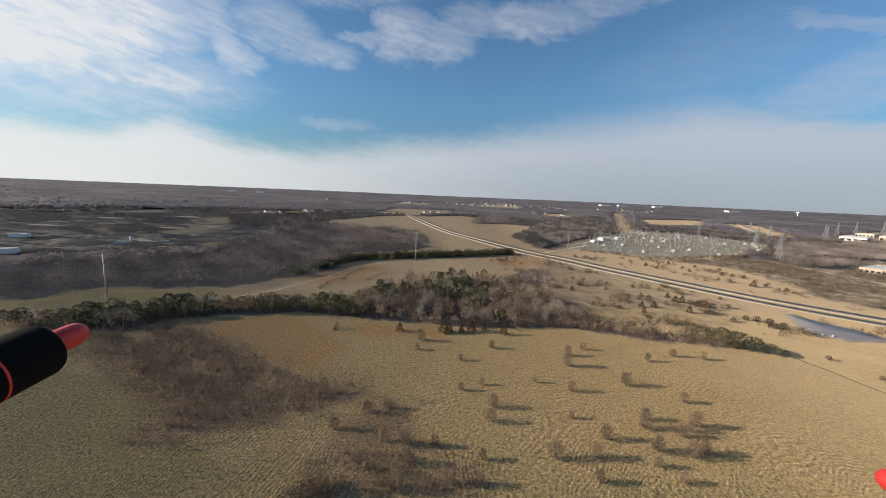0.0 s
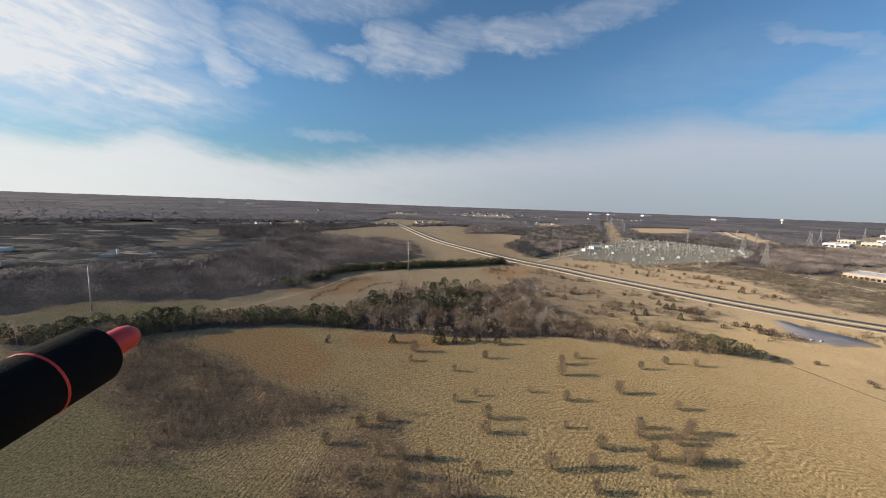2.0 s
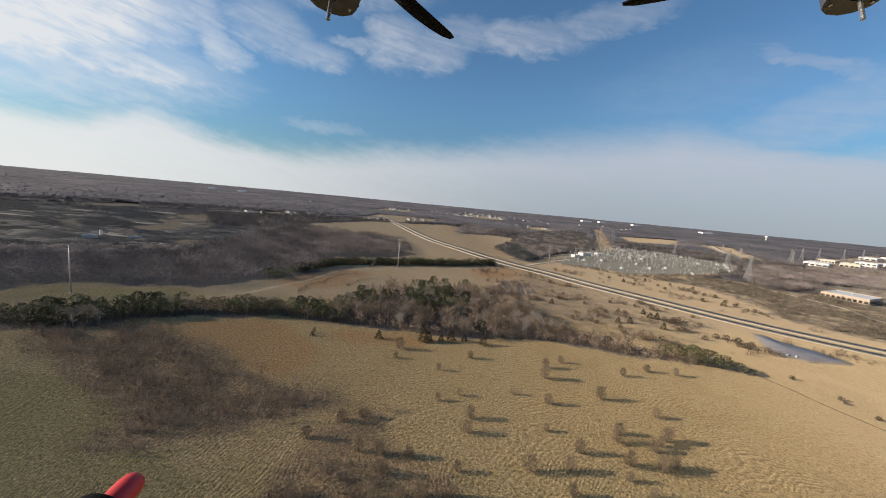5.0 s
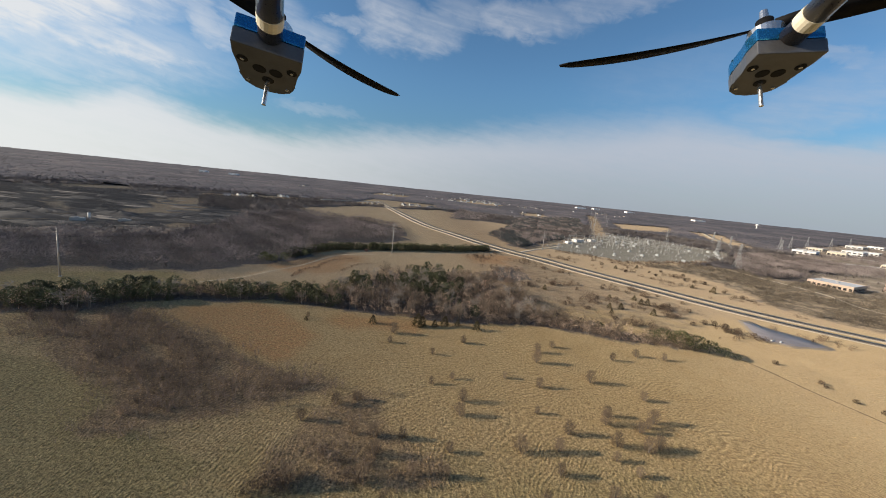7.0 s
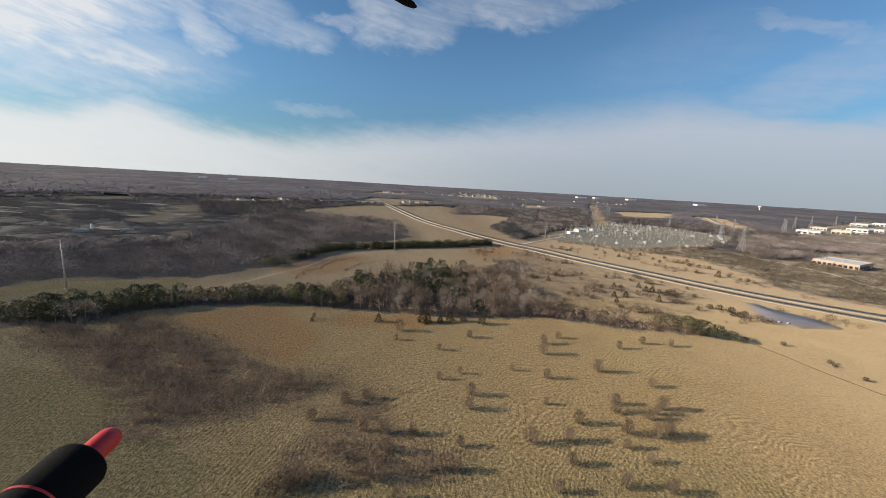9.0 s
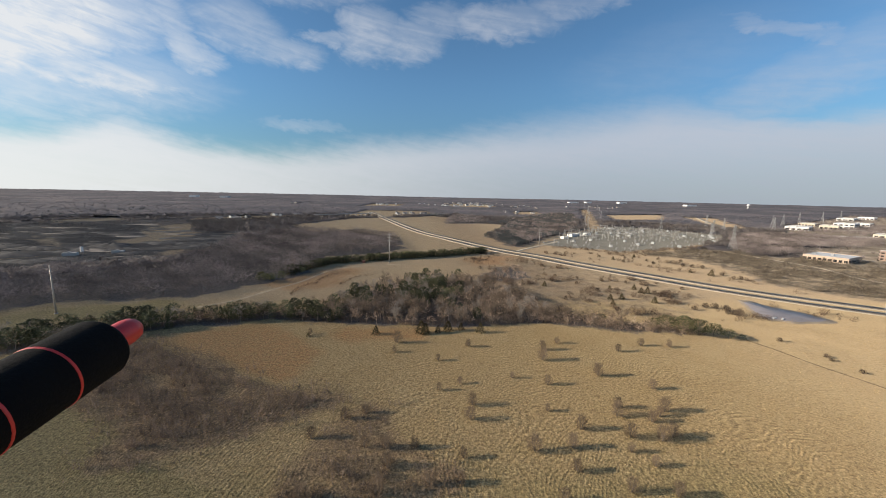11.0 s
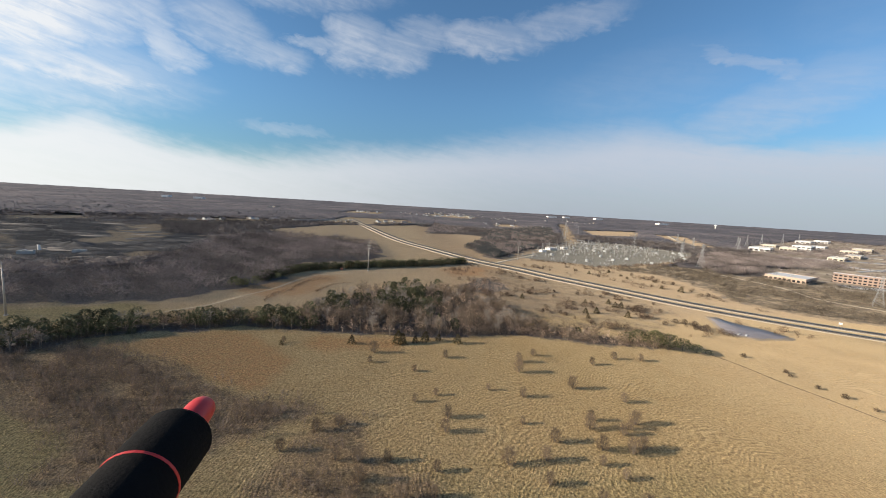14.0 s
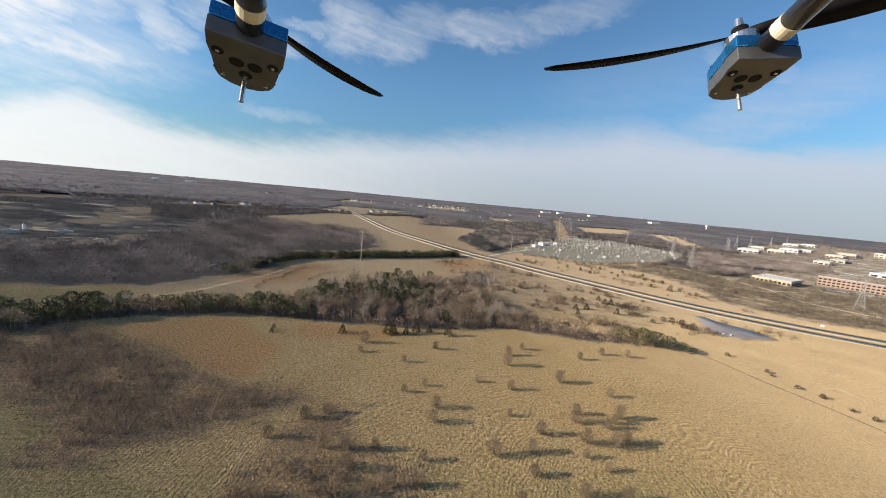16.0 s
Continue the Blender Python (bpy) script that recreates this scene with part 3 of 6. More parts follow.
def build_roads():
    for name, pts in (("road_north", ROAD_UPPER), ("road_south", ROAD_LOWER)):
        line = smooth_line(pts)
        root = empty(name)
        tagged(root, "grey asphalt carriageway with pale gravel shoulders and white edge lines", "road", "carriageways of the highway", "structure")
        ribbon("shoulder", line, -6.6, 6.6, 0.10, SHOULDER, root, 0.4)
        ribbon("carriageway", line, -3.8, 3.8, 0.16, ASPHALT, root, 0.1)
        for off in (-3.6, 3.35):
            ribbon("edge_line", line, off, off + 0.28, 0.175, LINE, root)
        d = np.gradient(line, axis=0)
        d /= np.hypot(d[:, 0], d[:, 1])[:, None]
        dash = []
        for i in range(0, len(line), 1):
            if line[i, 1] < 620:
                dash.append((line[i], d[i]))
        v, f = [], []
        for c, w in dash:
            n = np.array([w[1], -w[0]]) * 0.08
            for q in (c - w * 1.5 - n, c + w * 1.5 - n, c + w * 1.5 + n, c - w * 1.5 + n):
                v.append((*q, float(ground_z(*q)) + 0.178))
            k = len(v) - 4
            f += [(k, k + 3, k + 2), (k, k + 2, k + 1)]
        link_mesh("lane_dashes", tri_mesh("lane_dashes", np.array(v), np.array(f)), LINE, root)
    # access lane to the electric yard, and the farm track
    lane = smooth_line([(150, 520), (185, 560), (215, 592), (260, 640)])
    tagged(ribbon("access_road", lane, -3, 3, 0.14, SHOULDER, None, 0.2), "pale gravel access road to the electric yard", "road", kind="structure")
    track = smooth_line([(-150, 250), (-132, 268), (-117, 299), (-104, 325), (-87, 378), (-53, 400), (20, 420)], 6.0)
    tagged(ribbon("farm_track", track, -0.8, 0.8, 0.05, material("pale_dirt_track", (0.44, 0.36, 0.25), 0.95, vary=0.4, scale=0.10), None, 0.1),
           "pale dirt farm track across dry grass", "track", kind="structure")
    service = smooth_line(SERVICE)
    tagged(ribbon("service_track", service, -2.2, 2.2, 0.05, SHOULDER, None, 0.1), "pale service track through brown scrub", "track", kind="structure")
    far_road = smooth_line([(860, 960), (940, 1040), (1060, 1240), (1230, 1500)])
    tagged(ribbon("far_road", far_road, -9, 9, 0.3, SHOULDER, None, 0.3), "pale graded road rising through far woods", "road", kind="structure")
    ditch = smooth_line([(192, 188), (197, 172), (200, 155), (206, 135), (212, 110), (214, 80)], 5.0)
    tagged(ribbon("field_ditch", ditch, -0.4, 0.4, 0.03, BRUSH, None), "dark weedy ditch along a field edge", "ditch", kind="structure")


build_roads()


def build_pond():
    line = smooth_line(POND + POND[:1], 4.0)
    c = line.mean(axis=0)
    for name, grow, lift, mat, label, cat in (("pond_bank", 1.20, 0.06, MUD, "pale muddy bank round the pond", "bank"), ("water", 1.0, 0.12, WATER, "still blue-grey pond water", "water")):
        ring = c + (line - c) * grow * (1 + 0.07 * ripple(line[:, :1] * grow, line[:, 1:] * grow, 9.0))
        n = len(ring)
        v = np.vstack([np.column_stack([ring, np.full(n, lift)]), np.column_stack([c + (ring - c) * 1.03, np.full(n, -0.2)]), [[*c, lift]]])
        i = np.arange(n - 1)
        tris = np.concatenate([np.stack([np.full(n - 1, 2 * n), i + 1, i], 1), np.stack([i, i + 1, n + i], 1), np.stack([i + 1, n + i + 1, n + i], 1)])
        data = tri_mesh(name, v, tris)
        ob = link_mesh(name, data, mat)
        tagged(ob, label, cat, kind="structure")


build_pond()

# ---------------------------------------------------------------- trees
def slivers(rng, base, way, length, width):
    """Thin triangles: one twig or needle spray each."""
    n = len(base)
    side = np.cross(way, rng.normal(size=(n, 3)))
    side /= np.linalg.norm(side, axis=1)[:, None] + 1e-9
    w = side * np.broadcast_to(np.asarray(width, float), (n,))[:, None] / 2
    tip = base + way * np.broadcast_to(np.asarray(length, float), (n,))[:, None]
    v = np.stack([base - w, base + w, tip], 1).reshape(-1, 3)
    return v, np.arange(3 * n).reshape(-1, 3)


def unit(v):
    return v / (np.linalg.norm(v, axis=1)[:, None] + 1e-9)


def prism(a, b, r0, r1, sides=4):
    """A tapered bar as arrays."""
    a, b = np.array(a, float), np.array(b, float)
    d = (b - a) / np.linalg.norm(b - a)
    s = np.cross(d, (0.3, 0.9, 0.1))
    s /= np.linalg.norm(s)
    t = np.cross(d, s)
    ang = np.arange(sides) * 2 * np.pi / sides
    ring = np.cos(ang)[:, None] * s + np.sin(ang)[:, None] * t
    v = np.vstack([a + ring * r0, b + ring * r1])
    i = np.arange(sides)
    j = (i + 1) % sides
    return v, np.concatenate([np.stack([i, j, sides + i], 1), np.stack([j, sides + j, sides + i], 1)])


def merge(pieces):
    v, f, n = [], [], 0
    for a, b in pieces:
        v.append(a)
        f.append(b + n)
        n += len(a)
    return np.concatenate(v), np.concatenate(f)


def bare_tree(seed, h, spread, twigs, thick=0.075):
    """Trunk with limbs, and a crown of branches and twigs: two array meshes."""
    rng = np.random.default_rng(seed)
    lean = rng.normal(size=2) * 0.03 * h
    fork = np.array([lean[0], lean[1], 0.45 * h])
    wood = [prism((0, 0, 0), fork, 0.022 * h, 0.013 * h, 6), prism(fork, fork * 1.0 + np.array([lean[0], lean[1], 0.4 * h]), 0.013 * h, 0.003 * h)]
    ends = []
    for k in range(8):
        z = rng.uniform(0.2, 0.6)
        a = k * 2.4 + rng.uniform(-0.5, 0.5)
        s = np.array([lean[0] * z * 2, lean[1] * z * 2, z * h])
        e = np.array([np.cos(a) * spread * rng.uniform(0.5, 0.85), np.sin(a) * spread * rng.uniform(0.5, 0.85), (z + rng.uniform(0.18, 0.38)) * h])
        wood.append(prism(s, e, 0.009 * h, 0.003 * h, 3))
        ends += [(s, e)]
    ends.append((fork, fork + np.array([lean[0], lean[1], 0.4 * h])))
    s = np.array([e[0] for e in ends])
    e = np.array([e[1] for e in ends])
    n = twigs // 5
    pick = rng.integers(0, len(s), n)
    u = rng.uniform(0.25, 1.0, n)[:, None]
    base = s[pick] * (1 - u) + e[pick] * u
    way = unit(rng.normal(size=(n, 3)) * (1, 1, 0.5) + (0, 0, 0.75) + unit(base * (1, 1, 0)) * 0.6)
    length = rng.uniform(0.10, 0.22, n) * h
    branch = slivers(rng, base, way, length, thick * 1.5)
    m = twigs
    pick = rng.integers(0, n, m)
    u = rng.uniform(0.2, 0.95, m)
    tb = base[pick] + way[pick] * (length[pick] * u)[:, None]
    tw = unit(way[pick] + rng.normal(size=(m, 3)) * 0.65 + (0, 0, 0.25))
    twig = slivers(rng, tb, tw, rng.uniform(0.06, 0.13, m) * h, thick)
    return merge(wood), merge([branch, twig])


def cone_tree(seed, h, r, sprays, clump=0.0):
    """Evergreen: a cone (or, with clump, an uneven rounded crown) of needle sprays round a trunk."""
    rng = np.random.default_rng(seed)
    low = 0.06 if not clump else 0.28
    u = rng.uniform(0, 1, sprays) ** (1.25 if not clump else 0.9)
    z = low + (1 - low) * u
    prof = (1 - u) ** 0.75 + 0.04 if not clump else np.sqrt(np.clip(1 - (2 * u - 0.85) ** 2 / 1.4, 0.03, 1))
    a = rng.uniform(0, 2 * np.pi, sprays)
    lobes = 1 + 0.22 * np.sin(a * 3 + z * 9 + seed) + 0.18 * np.sin(a * 5 - z * 14) + clump * 0.25 * np.sin(z * 22 + a * 2)
    rad = r * prof * lobes * rng.uniform(0.35, 1.0, sprays) ** 0.5
    base = np.stack([np.cos(a) * rad, np.sin(a) * rad, z * h], 1)
    out = np.stack([np.cos(a), np.sin(a), np.full(sprays, 0.35)], 1)
    way = unit(out + rng.normal(size=(sprays, 3)) * 0.55)
    return prism((0, 0, 0), (0, 0, h * 0.9), 0.02 * h, 0.004 * h, 5), slivers(rng, base - way * 0.15, way, rng.uniform(0.09, 0.17, sprays) * h ** 0.75, rng.uniform(0.35, 0.62, sprays) * h ** 0.4 * 0.42)


def fat_crown(crown, length, width):
    """The sprays of an evergreen crown made fewer and broader, for masses of trees."""
    v = crown[0].reshape(-1, 3, 3)
    return slivers(np.random.default_rng(5), v[:, 0], unit(v[:, 2] - v[:, 0]), length, width)


def tufted_crown(seed, h, r, n, length, width):
    """A leafless crown far off: upright sprays round a short stem, open at the edge."""
    rng = np.random.default_rng(seed)
    a = rng.uniform(0, 2 * np.pi, n)
    z = rng.uniform(0.3, 0.8, n)
    rad = r * np.sqrt(rng.uniform(0.02, 1, n)) * np.sin(np.clip(z + 0.1, 0, 1) * np.pi) ** 0.5
    base = np.stack([np.cos(a) * rad, np.sin(a) * rad, z * h - 0.3 * length], 1)
    way = unit(np.stack([np.cos(a) * 0.45, np.sin(a) * 0.45, np.full(n, 0.8)], 1) + rng.normal(size=(n, 3)) * 0.25)
    stem = prism((0, 0, 0), (0.2, 0.1, 0.6 * h), 0.22, 0.1, 3)
    return merge([stem, slivers(rng, base, way, rng.uniform(0.7, 1.2, n) * length, rng.uniform(0.6, 1.3, n) * width)])


def bush_pieces(seed, h, r, twigs, thick=0.06):
    """A many-stemmed leafless shrub: a list of stems, and the crown."""
    rng = np.random.default_rng(seed)
    wood = []
    for k in range(6):
        a = k * 1.05 + rng.uniform(-0.4, 0.4)
        wood.append(prism((0.08 * np.cos(a), 0.08 * np.sin(a), 0), (r * 0.55 * np.cos(a), r * 0.55 * np.sin(a), h * rng.uniform(0.6, 0.9)), 0.018 * h, 0.004 * h, 3))
    z = rng.uniform(0.05, 0.85, twigs)
    a = rng.uniform(0, 2 * np.pi, twigs)
    rad = r * np.sqrt(rng.uniform(0, 1, twigs)) * np.sin(np.clip(z + 0.22, 0, 1) * np.pi * 0.82) * (1 + 0.25 * np.sin(3 * a + seed))
    base = np.stack([np.cos(a) * rad, np.sin(a) * rad, z * h], 1)
    way = unit(np.stack([np.cos(a) * 0.5, np.sin(a) * 0.5, np.full(twigs, 0.9)], 1) + rng.normal(size=(twigs, 3)) * 0.45)
    return wood, slivers(rng, base, way, rng.uniform(0.15, 0.3, twigs) * h, thick)


def bush(*args):
    """The same with its stems in one piece, for masses."""
    wood, crown = bush_pieces(*args)
    return merge(wood[::2]), crown


def twig_layer(name, x, y, keep, height, rough, mat, label, rng):
    """The closed layer of twigs inside a wood: an uneven sheet over a grid of points, down to the ground at the wood's edge."""
    soft = keep.astype(float)
    for _ in range(4):
        p = np.pad(soft, 1, mode="edge")
        soft = (p[:-2, 1:-1] + p[2:, 1:-1] + p[1:-1, :-2] + p[1:-1, 2:] + 2 * p[1:-1, 1:-1]) / 6.0
    slope = np.clip((soft - 0.5) * 2.2, 0.0, 1.0)
    rise = height * (0.8 + 0.2 * ripple(x, y, 45.0) + 0.10 * ripple(y, x, 9.0)) + rng.normal(0, rough, x.shape)
    z = ground_z(x, y) + np.maximum(rise, 0.5) * slope - 0.25 * (1 - slope)
    m = x.shape[1]
    i, j = np.nonzero(keep[:-1, :-1] & keep[1:, :-1] & keep[:-1, 1:] & keep[1:, 1:])
    p = i * m + j
    tris = np.concatenate([np.stack([p, p + m, p + 1], 1), np.stack([p + 1, p + m, p + m + 1], 1)])
    used, back = np.unique(tris, return_inverse=True)
    data = tri_mesh(name, np.column_stack([x.ravel(), y.ravel(), z.ravel()])[used], back.reshape(-1, 3))
    data.polygons.foreach_set("use_smooth", np.ones(len(data.polygons), dtype=bool))
    return tagged(link_mesh(name, data, mat), label, "woods", kind="stuff")


def square_grid(poly, gap, rng):
    p = np.array(poly)
    x, y = np.meshgrid(np.arange(p[:, 0].min() - gap, p[:, 0].max() + gap, gap), np.arange(p[:, 1].min() - gap, p[:, 1].max() + gap, gap))
    return x + rng.uniform(-0.35, 0.35, x.shape) * gap, y + rng.uniform(-0.35, 0.35, x.shape) * gap


def tree_kind(name, arrays, crown_mat, label, category="tree", bark=None):
    """A tree as a thing with trunk and crown, kept as the model for its copies."""
    root = empty(name)
    if isinstance(arrays[0], list):
        for stem in arrays[0]:
            link_mesh("stem", tri_mesh(name + "_stem", *stem), bark or BARK, root)
    else:
        link_mesh("trunk", tri_mesh(name + "_trunk", *arrays[0]), bark or BARK, root)
    link_mesh("crown", tri_mesh(name + "_crown", *arrays[1]), crown_mat, root)
    return tagged(root, label, category)


class Planter:
    """Sets copies of a few models; the models themselves are the first to be set."""

    def __init__(self, models, group):
        self.models, self.group, self.used = models, group, [False] * len(models)

    def plant(self, k, x, y, size, turn, sink=0.05):
        m = pose(x, y, float(ground_z(x, y)) - sink, 0, 0, turn)
        ob = self.models[k]
        if self.used[k]:
            ob = copy_thing(ob, m)
        else:
            self.used[k] = True
            ob.matrix_world = m
        ob.scale = (size, size, size)
        tagged(ob, group=self.group)
        return ob

    def finish(self):
        for used, ob in zip(self.used, self.models):
            if not used:
                for c in list(ob.children):
                    bpy.data.objects.remove(c)
                bpy.data.objects.remove(ob)


def scatter_in(poly, gap, seed, jitter=0.45):
    """Uneven points about gap metres apart inside a polygon."""
    rng = np.random.default_rng(seed)
    p = np.array(poly)
    x, y = np.meshgrid(np.arange(p[:, 0].min(), p[:, 0].max(), gap), np.arange(p[:, 1].min(), p[:, 1].max(), gap))
    x = x.ravel() + rng.uniform(-1, 1, x.size) * gap * jitter
    y = y.ravel() + rng.uniform(-1, 1, y.size) * gap * jitter
    m = inside(poly, x, y)
    return x[m], y[m]


def mass(name, models, x, y, size, mat, label, category, rng, sink=0.05, pick=None, patch=0.0):
    """Many alike plants as one mesh; each takes its own brightness, in patches about patch metres wide."""
    n = len(x)
    which = rng.integers(0, len(models), n) if pick is None else pick
    turn = rng.uniform(0, 2 * np.pi, n)
    z = ground_z(x, y) - sink
    shade = rng.normal(0.5, 0.22, n)
    if patch:
        shade = 0.5 + 0.6 * (shade - 0.5) + 0.55 * ripple(x, y, patch) + 0.3 * ripple(y, x, patch * 3.1)
        size = size * (1.0 + 0.25 * ripple(x + 40.0, y, patch * 1.3))
    shade = np.clip(shade, 0, 1)
    vs, fs, ts, total = [], [], [], 0
    for k, (v, f) in enumerate(models):
        idx = np.where(which == k)[0]
        if not len(idx):
            continue
        c, s = np.cos(turn[idx])[:, None], np.sin(turn[idx])[:, None]
        q = size[idx][:, None]
        vx = (v[:, 0] * c - v[:, 1] * s) * q + x[idx][:, None]
        vy = (v[:, 0] * s + v[:, 1] * c) * q + y[idx][:, None]
        vz = v[:, 2] * q + z[idx][:, None]
        vs.append(np.stack([vx, vy, vz], 2).reshape(-1, 3))
        fs.append((f[None] + (np.arange(len(idx)) * len(v))[:, None, None]).reshape(-1, 3) + total)
        ts.append(np.repeat(shade[idx], len(v)))
        total += len(idx) * len(v)
    data = tri_mesh(name, np.concatenate(vs), np.concatenate(fs), {"tone": np.concatenate(ts)})
    data.polygons.foreach_set("use_smooth", np.ones(len(data.polygons), dtype=bool))
    ob = link_mesh(name, data, mat)
    return tagged(ob, label, category, kind="stuff")


def build_near_trees():
    rng = np.random.default_rng(11)
    bare = [tree_kind("bare_tree", bare_tree(20 + i, 10.5, 4.2, 560, 0.09), BELT_TWIG, "leafless grey-brown deciduous tree in a winter wood belt") for i in range(4)]
    pale = [tree_kind("pale_bare_tree", bare_tree(40 + i, 10.0, 3.4, 430, 0.085), PALE_TWIG, "leafless tree with pale grey bark and twigs", bark=PALE_TWIG) for i in range(2)]
    pine = [tree_kind("pine_tree", cone_tree(60 + i, 9.5, 2.9, 520, 1.0), NEEDLE, "dark green pine with an uneven rounded crown") for i in range(3)]
    cedar = [tree_kind("cedar_tree", cone_tree(70 + i, 7.0, 1.9, 420), NEEDLE, "dark green pointed cedar in a winter wood belt") for i in range(2)]
    belt = Planter(bare + pale + pine + cedar, "trees of the wood belt")
    x, y = scatter_in(BELT, 6.9, 5)
    order = rng.permutation(len(x))[:292]
    for i in order:
        px, py = float(x[i]), float(y[i])
        green = ripple(px, py, 34.0) + (0.55 if px < -60 and py < 240 else 0.0) + (0.75 if -50 < px < 25 and py > 262 else 0.0) - (0.8 if px > 40 else 0.0)
        u = rng.uniform()
        if green > 0.25 and u < 0.75:
            k = 6 + int(rng.integers(0, 5))
        elif u < 0.74:
            k = int(rng.integers(0, 4))
        else:
            k = 4 + int(rng.integers(0, 2))
        low = 0.92 if px > 95 or px < -60 else 1.08
        belt.plant(k, px, py, float(rng.uniform(0.78, 1.28)) * low * 1.08, float(rng.uniform(0, 360)))
    belt.finish()
    # filler brush under and between the trees, coloured dark for the belt's shadowed base
    twiggy = [merge(bush(90 + i, 3.2, 2.2, 46, 0.09)) for i in range(3)]
    fx, fy = scatter_in(BELT, 2.9, 8)
    mass("undergrowth", twiggy, fx, fy, rng.uniform(0.7, 1.3, len(fx)), BRUSH, "leafless brown undergrowth beneath the wood belt", "undergrowth", rng)
    slim = [merge([prism((0, 0, 0), (0.2, 0.1, 6.0), 0.08, 0.03, 3), bare_tree(96 + i, 9.0, 3.6, 120, 0.12)[1]]) for i in range(3)]
    fx, fy = scatter_in(BELT, 6.2, 28)
    mass("belt_saplings", slim, fx, fy, rng.uniform(0.65, 1.2, len(fx)), BELT_TWIG, "slim leafless trees filling the wood belt", "trees", rng, patch=14.0)
    # the eastern arm of the belt is a close brown thicket
    fx, fy = scatter_in(BELT, 3.1, 31)
    keep = (fx > 45) & (fy < 262) & (ripple(fx, fy, 13.0) > -0.55)
    fx, fy = fx[keep], fy[keep]
    mass("belt_arm_thicket", twiggy, fx, fy, rng.uniform(1.0, 2.0, len(fx)), BELT_TWIG, "close brown leafless thicket in the belt's thin arm", "thicket", rng, patch=8.0)
    dense = [fat_crown(cone_tree(300 + i, 9.5, 3.2, 210, 1.0)[1], 0.95, 0.62) for i in range(3)]
    fx, fy = scatter_in(BELT, 6.6, 29)
    keep = (fx < -48) | ((ripple(fx, fy, 34.0) > 0.15) & (fy > 262) & (fx < 30))
    fx, fy = fx[keep], fy[keep]
    mass("belt_evergreens", dense, fx, fy, rng.uniform(0.6, 1.15, len(fx)), NEEDLE, "dense dark evergreens of the wood belt", "trees", rng)
    tx, ty = scatter_in(BELT_TAIL, 5.0, 9)
    mass("low_thicket", twiggy, tx, ty, rng.uniform(0.7, 1.4, len(tx)), BELT_TWIG, "leafless brown thicket at the end of the belt", "thicket", rng)
    # evergreen hedge row
    row = Planter([tree_kind("hedge_pine", cone_tree(80 + i, 9.0, 3.0, 300, 1.0), NEEDLE, "dark evergreen tree in a dense field-edge row") for i in range(3)], "trees of the evergreen row")
    line = smooth_line(HEDGE, 3.4)
    for p in line:
        for off in (0.0, 4.0, 8.0):
            if rng.uniform() < 0.06:
                continue
            grow = float(rng.uniform(0.75, 1.4))
            row.plant(int(rng.integers(0, 3)), float(p[0] - 0.35 * off + rng.uniform(-2.5, 2.5)), float(p[1] + 0.9 * off + rng.uniform(-2.5, 2.5)), grow, float(rng.uniform(0, 360)), 2.3 * grow)
    row.finish()


build_near_trees()


